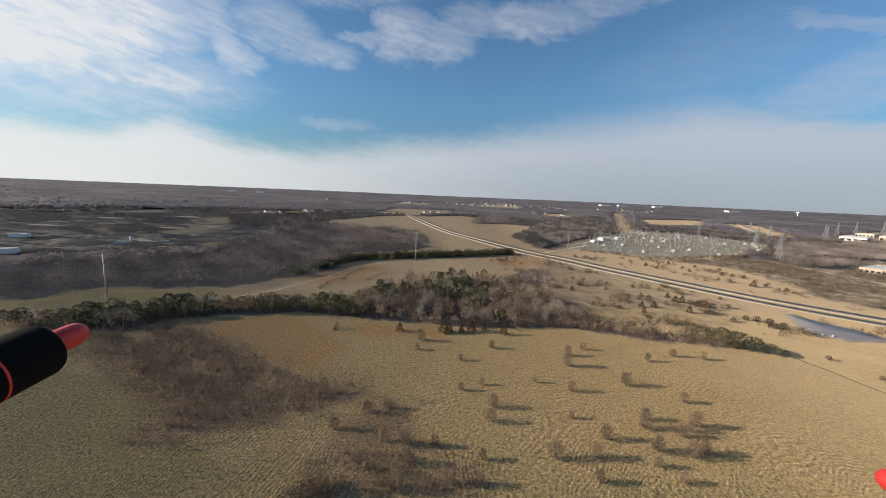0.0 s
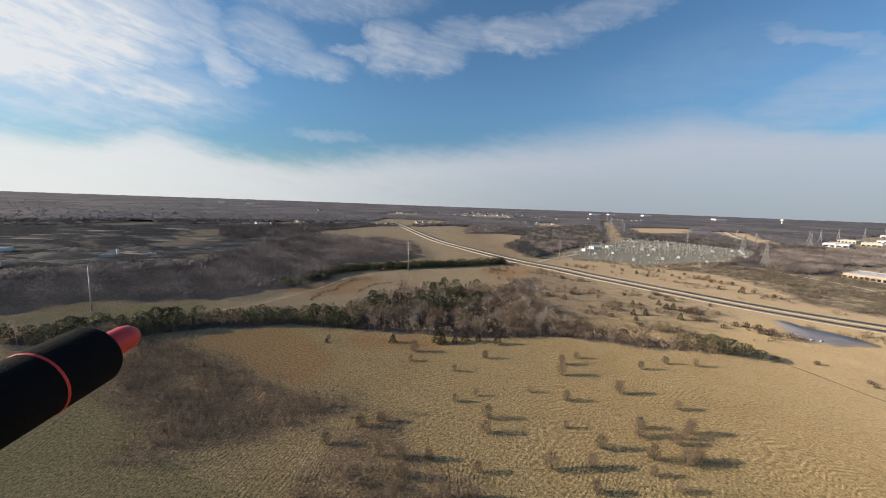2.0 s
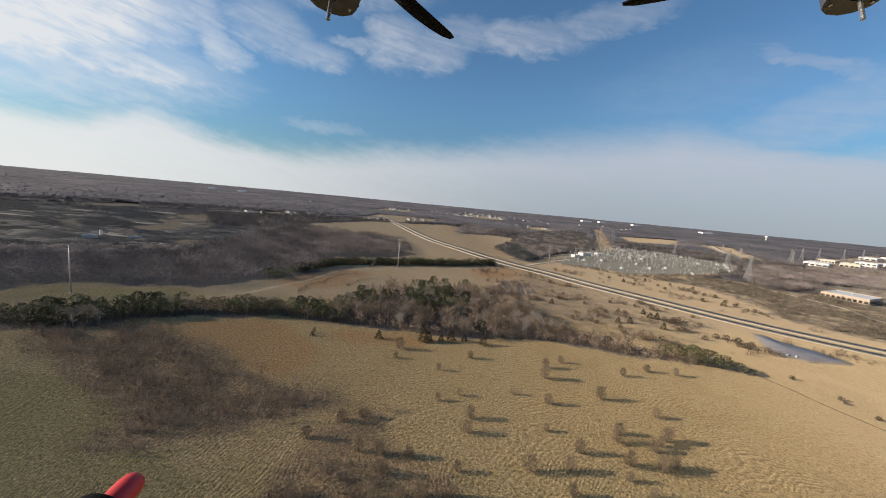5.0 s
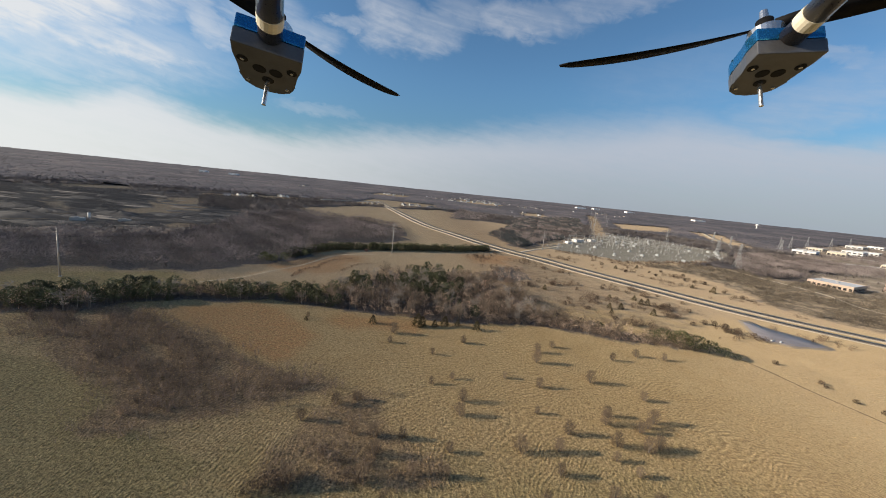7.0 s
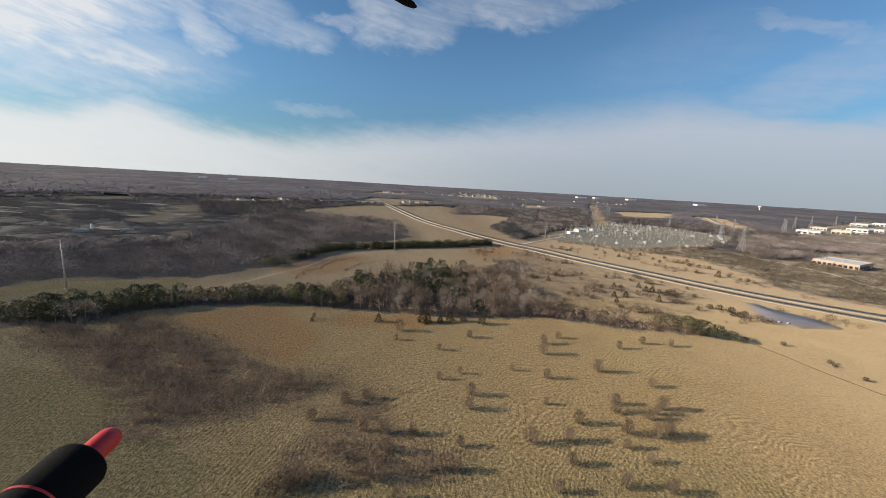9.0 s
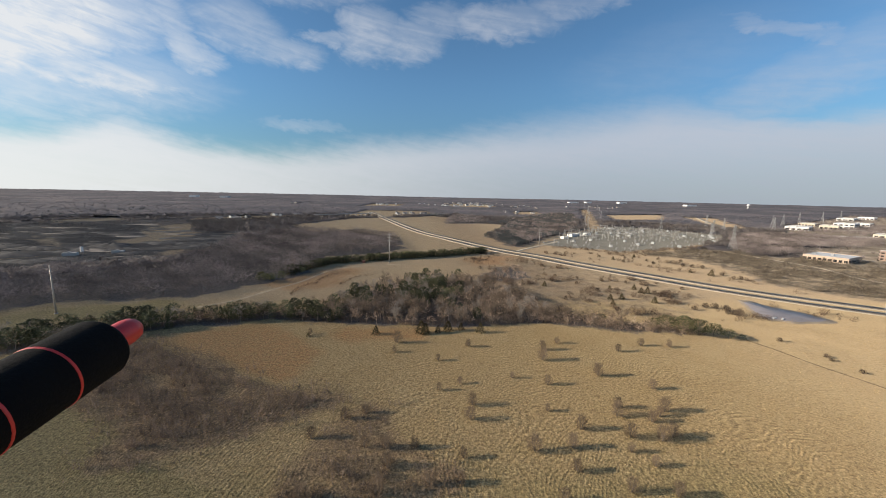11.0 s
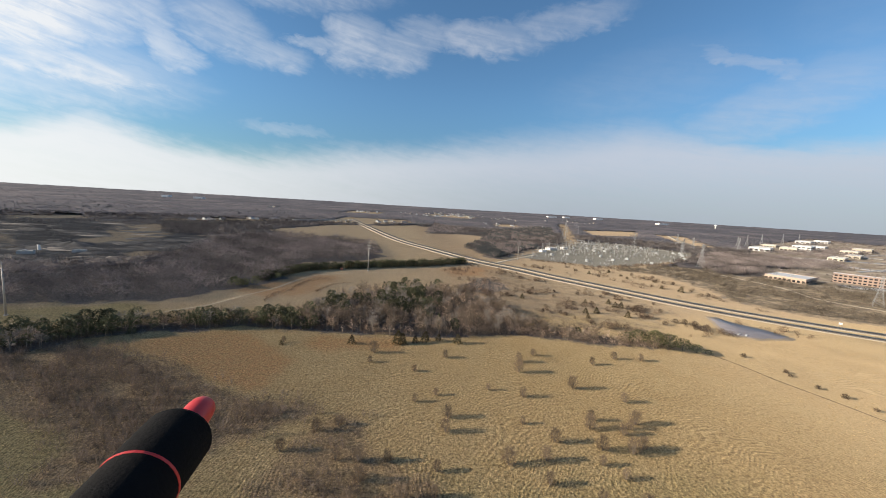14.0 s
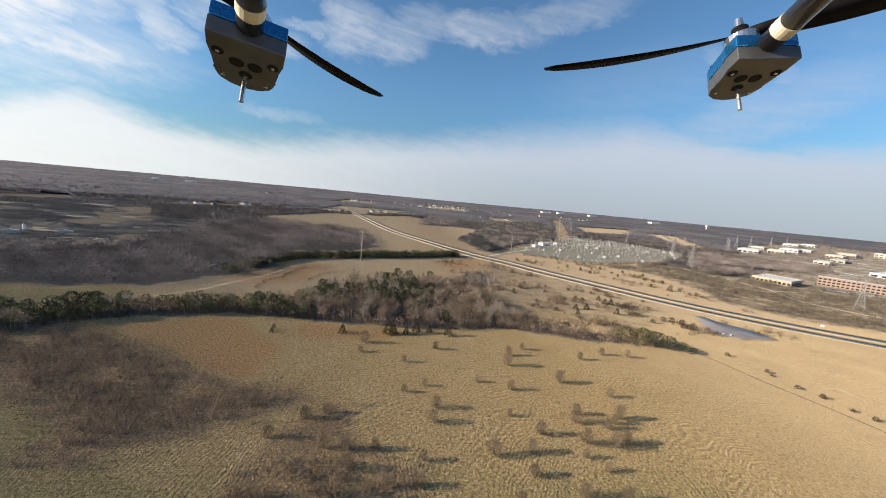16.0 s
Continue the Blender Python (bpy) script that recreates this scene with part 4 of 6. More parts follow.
def build_field_shrubs():
    rng = np.random.default_rng(23)
    models = [tree_kind("field_sapling", bush_pieces(100 + i, 6.2, 2.1, 600, 0.080), SAPLING, "leafless twiggy sapling standing in dry grass", "shrub") for i in range(4)]
    field = Planter(models, "saplings in the dry field")
    spots = [(63, 164, 1.15), (67, 176, 0.9), (78, 184, 0.7), (83, 148, 1.05), (57, 141, 0.8), (107, 173, 0.75), (124, 180, 0.75), (139, 178, 0.75), (75, 118, 1.0),
             (78, 123, 0.8), (95, 120, 1.0), (86, 114, 0.8), (91, 117, 0.7), (101, 136, 0.75), (58, 111, 0.9), (38, 101, 1.0), (51, 102, 0.9), (73, 106, 0.95), (83, 104, 1.0),
             (88, 106, 0.9), (48, 92, 0.75), (73, 93, 0.6), (69, 99, 0.6), (28, 181, 0.75), (11, 165, 0.6), (19, 143, 0.55), (10, 138, 0.6), (43, 147, 0.55)]
    spots += [(22, 127, 0.9), (20, 118, 0.9), (15, 99, 0.65), (-25, 120, 0.8), (-18, 123, 0.7), (-34, 110, 0.8), (-9, 104, 0.9), (-8, 96, 0.9), (-29, 84, 1.1),
             (-10, 86, 1.0), (4, 89, 0.8), (50, 122, 0.55), (0, 104, 0.7), (13, 89, 0.7), (-16, 105, 0.75), (-10, 187, 1.1), (-11, 175, 0.6), (-60, 200, 0.6), (60, 84, 0.8), (72, 82, 0.8), (40, 82, 0.7), (-3, 79, 0.8)]
    for x, y, s in spots:
        field.plant(int(rng.integers(0, 4)), x, y, s, float(rng.uniform(0, 360)))
    field.finish()
    cedars = [tree_kind("small_cedar", cone_tree(120 + i, 5.4, 2.5, 560), RED_CEDAR, "small bronze-green cedar alone in dry grass") for i in range(3)]
    lone = Planter(cedars, "lone cedars in the fields")
    for x, y, s in ((-23, 199, 0.95), (3, 200, 1.45), (5.5, 199.5, 1.2), (13, 201, 0.8), (19, 203, 1.2), (38, 201, 1.1), (27, 205, 0.8), (-60, 196, 0.5), (116, 310, 0.9), (155, 268, 0.9), (165, 269, 0.95), (193, 287, 1.0),
                    (194, 299, 0.9), (198, 286, 1.1), (186, 259, 1.0), (317, 357, 1.3), (150, 255, 0.7), (305, 372, 0.8), (260, 452, 0.9), (172, 300, 0.7), (300, 470, 0.9)):
        lone.plant(int(rng.integers(0, 3)), x, y, s, float(rng.uniform(0, 360)))
    lone.finish()
    olive = [tree_kind("evergreen_bush", cone_tree(130 + i, 6.0, 3.4, 480, 1.0), OLIVE, "broad olive-green bush at the end of the wood belt", "bush") for i in range(2)]
    clump = Planter(olive, "broad evergreen bushes")
    for x, y, s in ((156, 204, 1.5), (162, 197, 1.75), (169, 194, 1.65), (176, 191, 1.4), (183, 188, 1.0), (167, 203, 1.5), (189, 186, 0.6), (120, 216, 1.0), (148, 204, 1.2)):
        clump.plant(int(rng.integers(0, 2)), x, y, s, float(rng.uniform(0, 360)))
    clump.finish()
    bramble = Planter([tree_kind("bramble_bush", bush_pieces(135 + i, 3.0, 3.0, 520, 0.10), DARK_TWIG, "dense dark bramble clump in dry grass", "shrub") for i in range(2)], "bramble clumps in the field")
    for x, y, s in BRAMBLES:
        bramble.plant(int(rng.integers(0, 2)), x, y, s, float(rng.uniform(0, 360)))
    bramble.finish()
    scrubby = [tree_kind("field_bush", bush_pieces(140 + i, 3.6, 2.3, 300, 0.17), BRUSH, "low leafless brown bush in dry grass", "shrub") for i in range(3)]
    wild = Planter(scrubby, "brown bushes beyond the wood belt")
    bushes = [(157, 293, 1), (176, 296, 0.9), (201, 281, 1.2), (205, 277, 1.3), (211, 283, 1.2), (217, 286, 1.0), (208, 273, 1.0), (332, 360, 1.0), (335, 340, 1.1), (328, 341, 1.0), (324, 408, 1.2), (340, 397, 1.2),
                    (331, 402, 1.2), (324, 454, 1.0), (324, 430, 1.0), (263, 433, 1.0), (297, 424, 1.0), (218, 247, 1.1), (224, 245, 1.2), (229, 240, 1.2), (223, 232, 1.0), (226, 230, 1.1), (234, 235, 0.9), (228, 276, 0.9)]
    bushes += [(211, 184, 0.7), (215, 163, 0.65), (213, 159, 0.5), (213, 146, 0.6), (216, 137, 0.7), (219, 119, 0.6), (217, 126, 0.5), (130, 330, 1), (142, 352, 0.8), (160, 340, 0.8), (150, 318, 0.9), (118, 268, 0.9),
                    (135, 262, 0.8), (128, 285, 0.7), (240, 300, 0.8), (180, 330, 0.9), (300, 442, 0.9), (282, 462, 0.9), (250, 470, 1.1), (345, 440, 1.0), (205, 242, 0.9), (145, 240, 0.9)]
    for x, y, s in bushes:
        wild.plant(int(rng.integers(0, 3)), x, y, s, float(rng.uniform(0, 360)))
    wild.finish()
    # smaller growth spread over the meadow between belt and highway, and beyond it
    low = [merge(bush(145 + i, 2.8, 1.9, 70, 0.18)) for i in range(4)]
    n = 2600
    x, y = rng.uniform(60, 345, n), rng.uniform(215, 500, n)
    along = smooth_line(ROAD_UPPER[4:11], 10.0)
    keep = inside(OPEN_LAND, x, y) & ~inside(BELT, x, y) & ~inside(POND, x, y) & ~near_line(along, x, y, 19) & ~near_line(smooth_line(ROAD_LOWER[4:11], 10.0), x, y, 15) & (ripple(x, y, 22.0) > 0.32)
    x, y = x[keep][:640], y[keep][:640]
    mass("meadow_brush", low, x, y, rng.uniform(0.5, 1.9, len(x)), BRUSH, "scattered low brown brush in dry meadow", "brush", rng)


build_field_shrubs()


def build_masses():
    rng = np.random.default_rng(31)
    # brush thickets in the near field
    sap = [merge(bush(150 + i, 3.6, 1.3, 44, 0.055)) for i in range(5)]
    # thinning out towards its edges
    n = 18000
    x, y = rng.uniform(-260, -5, n), rng.uniform(90, 215, n)
    soft = np.zeros(n)
    for k in range(8):
        u, v = x + 9 * math.cos(k * 0.785), y + 6 * math.sin(k * 0.785)
        soft += np.maximum(inside(THICKET, u, v), 0.42 * inside(WEST_THICKET, u, v)) / 8.0
    keep = (rng.uniform(0, 1, n) < soft ** 1.5) & (ripple(x, y, 16.0) > -0.6) & ~inside(BELT, x, y)
    x, y = x[keep][:2300], y[keep][:2300]
    mass("sapling_thicket", sap, x, y, rng.uniform(0.45, 1.2, len(x)), DARK_TWIG, "dense patch of leafless dark saplings in dry grass", "thicket", rng)
    x, y = scatter_in(LOW_THICKET, 1.9, 13, 0.5)
    keep = ripple(x, y, 9.0) > 0.05
    x, y = x[keep], y[keep]
    mass("bramble_thicket", sap, x, y, rng.uniform(0.4, 1.0, len(x)), DARK_TWIG, "low dark-brown brambles in dry grass", "thicket", rng)
    # tussocks of dry grass, set in the curved lines of the last mowing
    n = 300000
    x, y = rng.uniform(-215, 340, n), rng.uniform(66, 226, n)
    phase = np.hypot(x - 125, y - 48) + 7 * np.sin(x / 27.0) + 6 * np.sin(y / 33.0 + 1.0) + 1.2 * np.sin(x / 5.0 + y / 7.0)
    row = np.sin(phase * 2 * np.pi / 1.5)
    keep = (row + rng.normal(0, 0.6, n) > 0.25) & (rng.uniform(0, 1, n) < np.clip((345 - x) / 90, 0, 1)) & (np.abs(x) < y * 1.9 + 30) & ~inside(BELT, x, y)
    x, y = x[keep][:24000], y[keep][:24000]
    tuft = []
    for i in range(4):
        r2 = np.random.default_rng(170 + i)
        a = np.arange(2) * 3.1 + i
        way = unit(np.stack([np.cos(a) * 0.6, np.sin(a) * 0.6, np.full(2, 0.8)], 1))
        tuft.append(slivers(r2, np.zeros((2, 3)) - (0, 0, 0.02), way, (0.34, 0.29), 0.30))
    mass("dry_grass", tuft, x, y, rng.uniform(0.6, 1.3, len(x)), STRAW, "tan tussocks of dry winter grass", "grass", rng, 0.0)
    # deciduous woods
    light = [tufted_crown(180 + i, 10.0, 4.0, 52, 2.8, 0.30) for i in range(6)]
    near = [bare_tree(188 + i, 10.0, 4.6, 90, 0.125)[1] for i in range(6)]
    x, y = scatter_in(LEFT_WOODS, 5.2, 14)
    pines = (ripple(x, y, 40.0) > 0.45) & (x > -150) & (y > 300) & (y < 420)
    mass("left_woods", near, x[~pines], y[~pines], rng.uniform(0.8, 1.5, (~pines).sum()), WOODS, "wide leafless grey-brown winter woods", "woods", rng, patch=26.0)
    fat = [fat_crown(cone_tree(195 + i, 9.0, 3.0, 90, 1.0)[1], 1.5, 1.1) for i in range(3)]
    mass("left_woods_pines", fat, x[pines], y[pines], rng.uniform(0.55, 0.95, pines.sum()), NEEDLE, "dark pines scattered in winter woods", "woods", rng)
    # sheets added under the trees; their dark colour stands for shaded gaps
    label = "closed twigs of leafless winter woods, dark as the shaded gaps"
    for name, poly, gap, high, inset, mat in (("mixed_woods_twigs", PINE_WOODS, 6.0, 3.6, 3.0, WOOD_GAPS),
                                              ("town_woods_twigs", TOWN_WOODS, 6.0, 3.4, 3.0, WOOD_GAPS),
                                              ("copse_twigs", COPSE, 7.0, 3.4, 3.0, WOOD_GAPS)):
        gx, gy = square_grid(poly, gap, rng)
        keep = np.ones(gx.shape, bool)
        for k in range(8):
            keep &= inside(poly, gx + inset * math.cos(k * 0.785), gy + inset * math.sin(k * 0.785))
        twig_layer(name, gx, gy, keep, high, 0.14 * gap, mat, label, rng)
    # young growth under the near woods, its darker colour painting shade into the gaps
    ux, uy = scatter_in(LEFT_WOODS, 7.4, 36)
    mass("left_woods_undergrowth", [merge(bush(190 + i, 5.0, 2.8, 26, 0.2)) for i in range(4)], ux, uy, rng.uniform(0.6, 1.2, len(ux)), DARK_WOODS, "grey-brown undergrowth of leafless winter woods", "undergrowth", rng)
    x, y = scatter_in(PINE_WOODS, 7.4, 15)
    green = (ripple(x, y, 70.0) + ripple(x, y, 19.0) * 0.9 > 0.45) | ((y > 1080) & (ripple(x, y, 23.0) > 0.15)) | ((x < 190) & (y < 720) & (ripple(x, y, 17.0) > -0.2))
    mass("mixed_woods_pines", fat, x[green], y[green], rng.uniform(0.8, 1.25, green.sum()), HAZY_PINE, "pines of a mixed wood beside the highway, greyed as by haze", "woods", rng)
    mass("mixed_woods", light, x[~green], y[~green], rng.uniform(0.9, 1.4, (~green).sum()), WOODS, "leafless trees of a mixed wood beside the highway", "woods", rng, patch=30.0)
    x, y = scatter_in(COPSE, 11.0, 16)
    mass("copse", light, x, y, rng.uniform(0.7, 1.1, len(x)), WOODS, "small leafless copse between far fields", "woods", rng)
    # scrub on the right and round the electric yard
    low = [merge(bush(200 + i, 3.0, 2.2, 34, 0.24)) for i in range(4)]
    x, y = scatter_in(SCRUB, 4.3, 17)
    keep = (ripple(x, y, 35.0) + 0.6 * ripple(x, y, 11.0) > -0.15) & ~near_line(smooth_line(SERVICE), x, y, 5.5)
    x, y = x[keep], y[keep]
    mass("scrub", low, x, y, rng.uniform(0.5, 1.0, len(x)) ** 2 * 2.2, SCRUB_TWIG, "brown leafless scrub on rough ground", "scrub", rng)
    edge = smooth_line([(225, 560), (255, 545), (300, 512), (330, 512), (400, 548), (450, 562), (500, 590)], 5.0)
    x, y = edge[:, 0].repeat(4) + rng.uniform(-9, 9, len(edge) * 4), edge[:, 1].repeat(4) + rng.uniform(-9, 9, len(edge) * 4)
    mass("yard_edge_scrub", low, x, y, rng.uniform(0.7, 1.6, len(x)), BRUSH, "brown bushes along the electric yard's edge", "scrub", rng)
    strip = [(1000, 900), (1100, 800), (1300, 870), (1800, 1130), (1750, 1180), (1250, 1000)]
    x, y = scatter_in(strip, 12.0, 18)
    mass("strip_woods", light, x, y, rng.uniform(0.7, 1.15, len(x)), WOODS, "leafless woods between the electric yard and the town", "woods", rng)
    x, y = scatter_in(TOWN_WOODS, 6.4, 19)
    mass("town_woods", light, x, y, rng.uniform(0.8, 1.3, len(x)), WOODS, "leafless trees between business buildings", "woods", rng, patch=30.0)
    x, y = scatter_in(OFFICE_WOODS, 8.0, 20)
    keep = ~near_line(smooth_line(LOTS[2]), x, y, 24)
    mass("office_woods", light, x[keep], y[keep], rng.uniform(0.75, 1.2, keep.sum()), WOODS, "leafless grey trees behind brick offices", "woods", rng, patch=30.0)
    x, y = scatter_in(DARK_STAND, 7.5, 33)
    mass("dark_stand", light, x, y, rng.uniform(0.8, 1.15, len(x)), DARK_WOODS, "dark leafless wood beside tan quarry fields", "woods", rng)
    x, y = scatter_in(DARK_BAND, 11.0, 34)
    keep = ripple(x, y, 50.0) > -0.4
    mass("dark_band", light, x[keep], y[keep], rng.uniform(0.35, 0.6, keep.sum()), DARK_WOODS, "dark leafless wood behind the quarry", "woods", rng)
    # rough growth under the far power line
    x, y = scatter_in(FAR_FIELDS[0], 9.0, 37)
    mass("corridor_brush", [merge(bush(250 + i, 3.0, 3.2, 20, 0.7)) for i in range(4)], x, y, rng.uniform(0.4, 0.85, len(x)), BRUSH, "brown brush in the cleared strip under a far power line", "brush", rng)
    # weeds added in place of the dark terrace lines of the bank behind the belt
    banks = ([(-90, 316), (-89, 339), (-83, 358), (-70, 369)], [(-67, 315), (-58, 344), (-42, 354)], [(-99, 283), (-98, 303), (-94, 320)])
    line = np.concatenate([smooth_line(b, 1.6) for b in banks]).repeat(2, axis=0)
    x, y = line[:, 0] + rng.normal(0, 1.2, len(line)), line[:, 1] + rng.normal(0, 1.8, len(line))
    mass("terrace_weeds", low, x, y, rng.uniform(0.25, 0.7, len(x)), BRUSH, "added dark weeds in place of low terrace lines in dry grass", "brush", rng)
    # trees along the streets of the town
    x, y = scatter_in(TOWN, 21.0, 35)
    keep = ~inside(TOWN_WOODS, x, y) & ~inside(OFFICE_WOODS, x, y) & (np.hypot(x - 588, y - 459) > 48) & (np.hypot(x - 701, y - 447) > 60) & (ripple(x, y, 90.0) > -0.3)
    for line in LOTS:
        keep &= ~near_line(smooth_line(line), x, y, 42)
    mass("town_trees", [fat_crown(bare_tree(240 + i, 9.0, 4.6, 30, 0.3)[1], 2.4, 0.7) for i in range(5)], x[keep], y[keep], rng.uniform(0.7, 1.2, keep.sum()), WOODS, "leafless trees between streets and business buildings", "woods", rng)
    # far woods to the skyline, with the distance haze put into their colours
    def woodland(x, y):
        r = np.hypot(x, y)
        clear = np.zeros(np.shape(x), bool)
        for poly in [OPEN_LAND, SUBSTATION, SCRUB, QUARRY, TOWN, LEFT_WOODS, PINE_WOODS, COPSE, DARK_STAND, DARK_BAND, TOWN_WOODS, *FAR_FIELDS]:
            clear |= inside(poly, x, y)
        clear |= near_line(smooth_line(ROAD_UPPER, 20.0), x, y, 24)
        return ~clear

    # middle sheet: painted gap shade; far sheet: painted haze
    turns = np.radians(np.arange(-65, 65, 0.33))
    for name, r0, r1, n, high, rough, mat in (("middle_woods_twigs", 400.0, 1420.0, 150, 3.6, 0.8, WOOD_GAPS), ("far_woods_twigs", 1330.0, 5250.0, 170, 6.0, 1.3, HAZY_MASS)):
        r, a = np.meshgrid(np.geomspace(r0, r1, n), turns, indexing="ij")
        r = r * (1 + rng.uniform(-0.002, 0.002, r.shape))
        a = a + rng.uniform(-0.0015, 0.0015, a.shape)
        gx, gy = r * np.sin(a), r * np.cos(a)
        twig_layer(name, gx, gy, woodland(gx, gy), high, rough, mat, "closed twigs of woods reaching to the horizon, dulled as by haze and shade", rng)
    n = 90000
    r = np.sqrt(rng.uniform(410.0 ** 2, 1400.0 ** 2, n))
    r[n // 2:] = 1350 + 3400 * rng.uniform(0, 1, n - n // 2) ** 1.7
    a = np.radians(rng.uniform(-62, 62, n))
    x, y = r * np.sin(a), r * np.cos(a)
    keep = woodland(x, y)
    x, y = x[keep], y[keep]
    r = np.hypot(x, y)
    some = rng.uniform(0, 1, len(r)) < np.where(r < 1350, 0.34, 0.55)
    x, y, r = x[some], y[some], r[some]
    mid = r < 1350
    fuzzy = [tufted_crown(230 + i, 9.5, 3.9, 26, 3.2, 0.6) for i in range(5)]
    close = mid & (r < 780)
    mid &= ~close
    mass("wood_edge", near, x[close], y[close], rng.uniform(0.7, 1.2, close.sum()), WOODS, "leafless trees at the edge of the quarry woods", "woods", rng, patch=30.0)
    mass("middle_woods", fuzzy, x[mid], y[mid], rng.uniform(0.9, 1.35, mid.sum()), DARK_WOODS, "leafless woods between the fields and the far ridge", "woods", rng, patch=45.0)
    tuft = []
    for i in range(6):
        r2 = np.random.default_rng(210 + i)
        az = r2.uniform(0, 2 * np.pi, 6)
        base = np.stack([np.cos(az) * 2.6, np.sin(az) * 2.6, r2.uniform(3.5, 6.0, 6)], 1)
        way = unit(np.stack([np.cos(az) * 0.5, np.sin(az) * 0.5, np.full(6, 0.7)], 1) + r2.normal(size=(6, 3)) * 0.3)
        tuft.append(slivers(r2, base, way, r2.uniform(2.5, 4.0, 6), r2.uniform(0.9, 1.6, 6)))
    x, y, r = x[r >= 1350], y[r >= 1350], r[r >= 1350]
    pines = ripple(x, y, 190.0) + ripple(x, y, 60.0) * 0.5 > 0.55
    grow = rng.uniform(0.8, 1.2, len(x))
    mass("far_woods", tuft, x[~pines], y[~pines], grow[~pines], HAZY_WOOD, "leafless woods reaching to the horizon, greyed as by haze", "woods", rng)
    mass("far_pines", tuft, x[pines], y[pines], grow[pines], HAZY_PINE, "pine stands within the far woods, greyed as by haze", "woods", rng)


build_masses()

# ---------------------------------------------------------------- power lines and electric yard
def power_pole(x, y, h, turn, label):
    """Tapered steel pole with three pairs of arms that carry insulators."""
    root = empty("power_pole", pose(x, y, float(ground_z(x, y)), 0, 0, turn))
    bm = bmesh.new()
    tube(bm, (0, 0, -0.3), (0, 0, h), 0.62, 0.26, 12)
    part("shaft", bm, POLE, root, smooth=True)
    bm = bmesh.new()
    tube(bm, (0, 0, -0.2), (0, 0, 0.5), 1.0, 1.0, 12)
    part("footing", bm, CONCRETE, root, "round concrete footing")
    for z in (h - 1.6, h - 5.2, h - 8.8):
        for side in (-1, 1):
            bm = bmesh.new()
            tube(bm, (side * 0.2, 0, z), (side * 3.0, 0, z + 0.55), 0.28, 0.18, 6)
            arm = part("arm", bm, POLE, root)
            bm = bmesh.new()
            for k in range(5):
                tube(bm, (side * 2.9, 0, z + 0.42 - k * 0.28), (side * 2.9, 0, z + 0.24 - k * 0.28), 0.24, 0.15, 8)
            tube(bm, (side * 2.9, 0, z + 0.5), (side * 2.9, 0, z - 1.0), 0.04, 0.04, 5)
            part("insulator", bm, PORCELAIN, arm, "grey insulator string")
    return tagged(root, label, "power pole", "poles of the power line")


power_pole(-229, 237, 31.5, -45, "tall tapered grey steel power pole at a wood's edge")
power_pole(-32, 419, 35.0, -30, "tall grey steel power pole with six arms on dry grass")
power_pole(198, 565, 29.0, -25, "tall grey steel power pole with six arms beside the highway")


def strut(bm, a, b, w):
    tube(bm, a, b, w, w, 4, False)


def lattice_tower(h, w):
    """Four-legged lattice pylon with three pairs of arms."""
    root = empty("transmission_tower")
    waist, top = 0.62 * h, 0.09 * w

    def half(z):
        return w / 2 + (0.13 * w - w / 2) * min(1.0, z / waist) if z < waist else 0.13 * w + (top - 0.13 * w) * (z - waist) / (h - waist)

    for sx, sy in ((-1, -1), (1, -1), (1, 1), (-1, 1)):
        bm = bmesh.new()
        zs = (0.0, waist, h)
        for a, b in zip(zs, zs[1:]):
            strut(bm, (sx * half(a), sy * half(a), a - (0.3 if a == 0 else 0)), (sx * half(b), sy * half(b), b), 0.16)
        part("leg", bm, STEEL, root)
    levels = [0.0, 0.16, 0.30, 0.42, 0.52, 0.62, 0.70, 0.78, 0.86, 0.93, 1.0]
    bm = bmesh.new()
    for a, b in zip(levels, levels[1:]):
        za, zb = a * h, b * h
        ra, rb = half(za), half(zb)
        corners = [(-1, -1), (1, -1), (1, 1), (-1, 1)]
        for (x0, y0), (x1, y1) in zip(corners, corners[1:] + corners[:1]):
            strut(bm, (x0 * ra, y0 * ra, za), (x1 * rb, y1 * rb, zb), 0.08)
            strut(bm, (x1 * ra, y1 * ra, za), (x0 * rb, y0 * rb, zb), 0.08)
            strut(bm, (x0 * rb, y0 * rb, zb), (x1 * rb, y1 * rb, zb), 0.08)
    part("bracing", bm, STEEL, root)
    for z, reach in ((0.66 * h, 0.50 * w), (0.79 * h, 0.58 * w), (0.92 * h, 0.45 * w)):
        for side in (-1, 1):
            bm = bmesh.new()
            r = half(z)
            tip = (side * (r + reach), 0, z + 0.2)
            for sy in (-1, 1):
                strut(bm, (side * r, sy * r, z), tip, 0.10)
                strut(bm, (side * r, sy * r, z + 0.055 * h), tip, 0.10)
            arm = part("crossarm", bm, STEEL, root)
            bm = bmesh.new()
            tube(bm, tip, (tip[0], tip[1], z - 0.06 * h), 0.15, 0.15, 6)
            part("insulator", bm, PORCELAIN, arm)
    return tagged(root, "grey steel lattice transmission tower", "pylon", "lattice transmission towers")


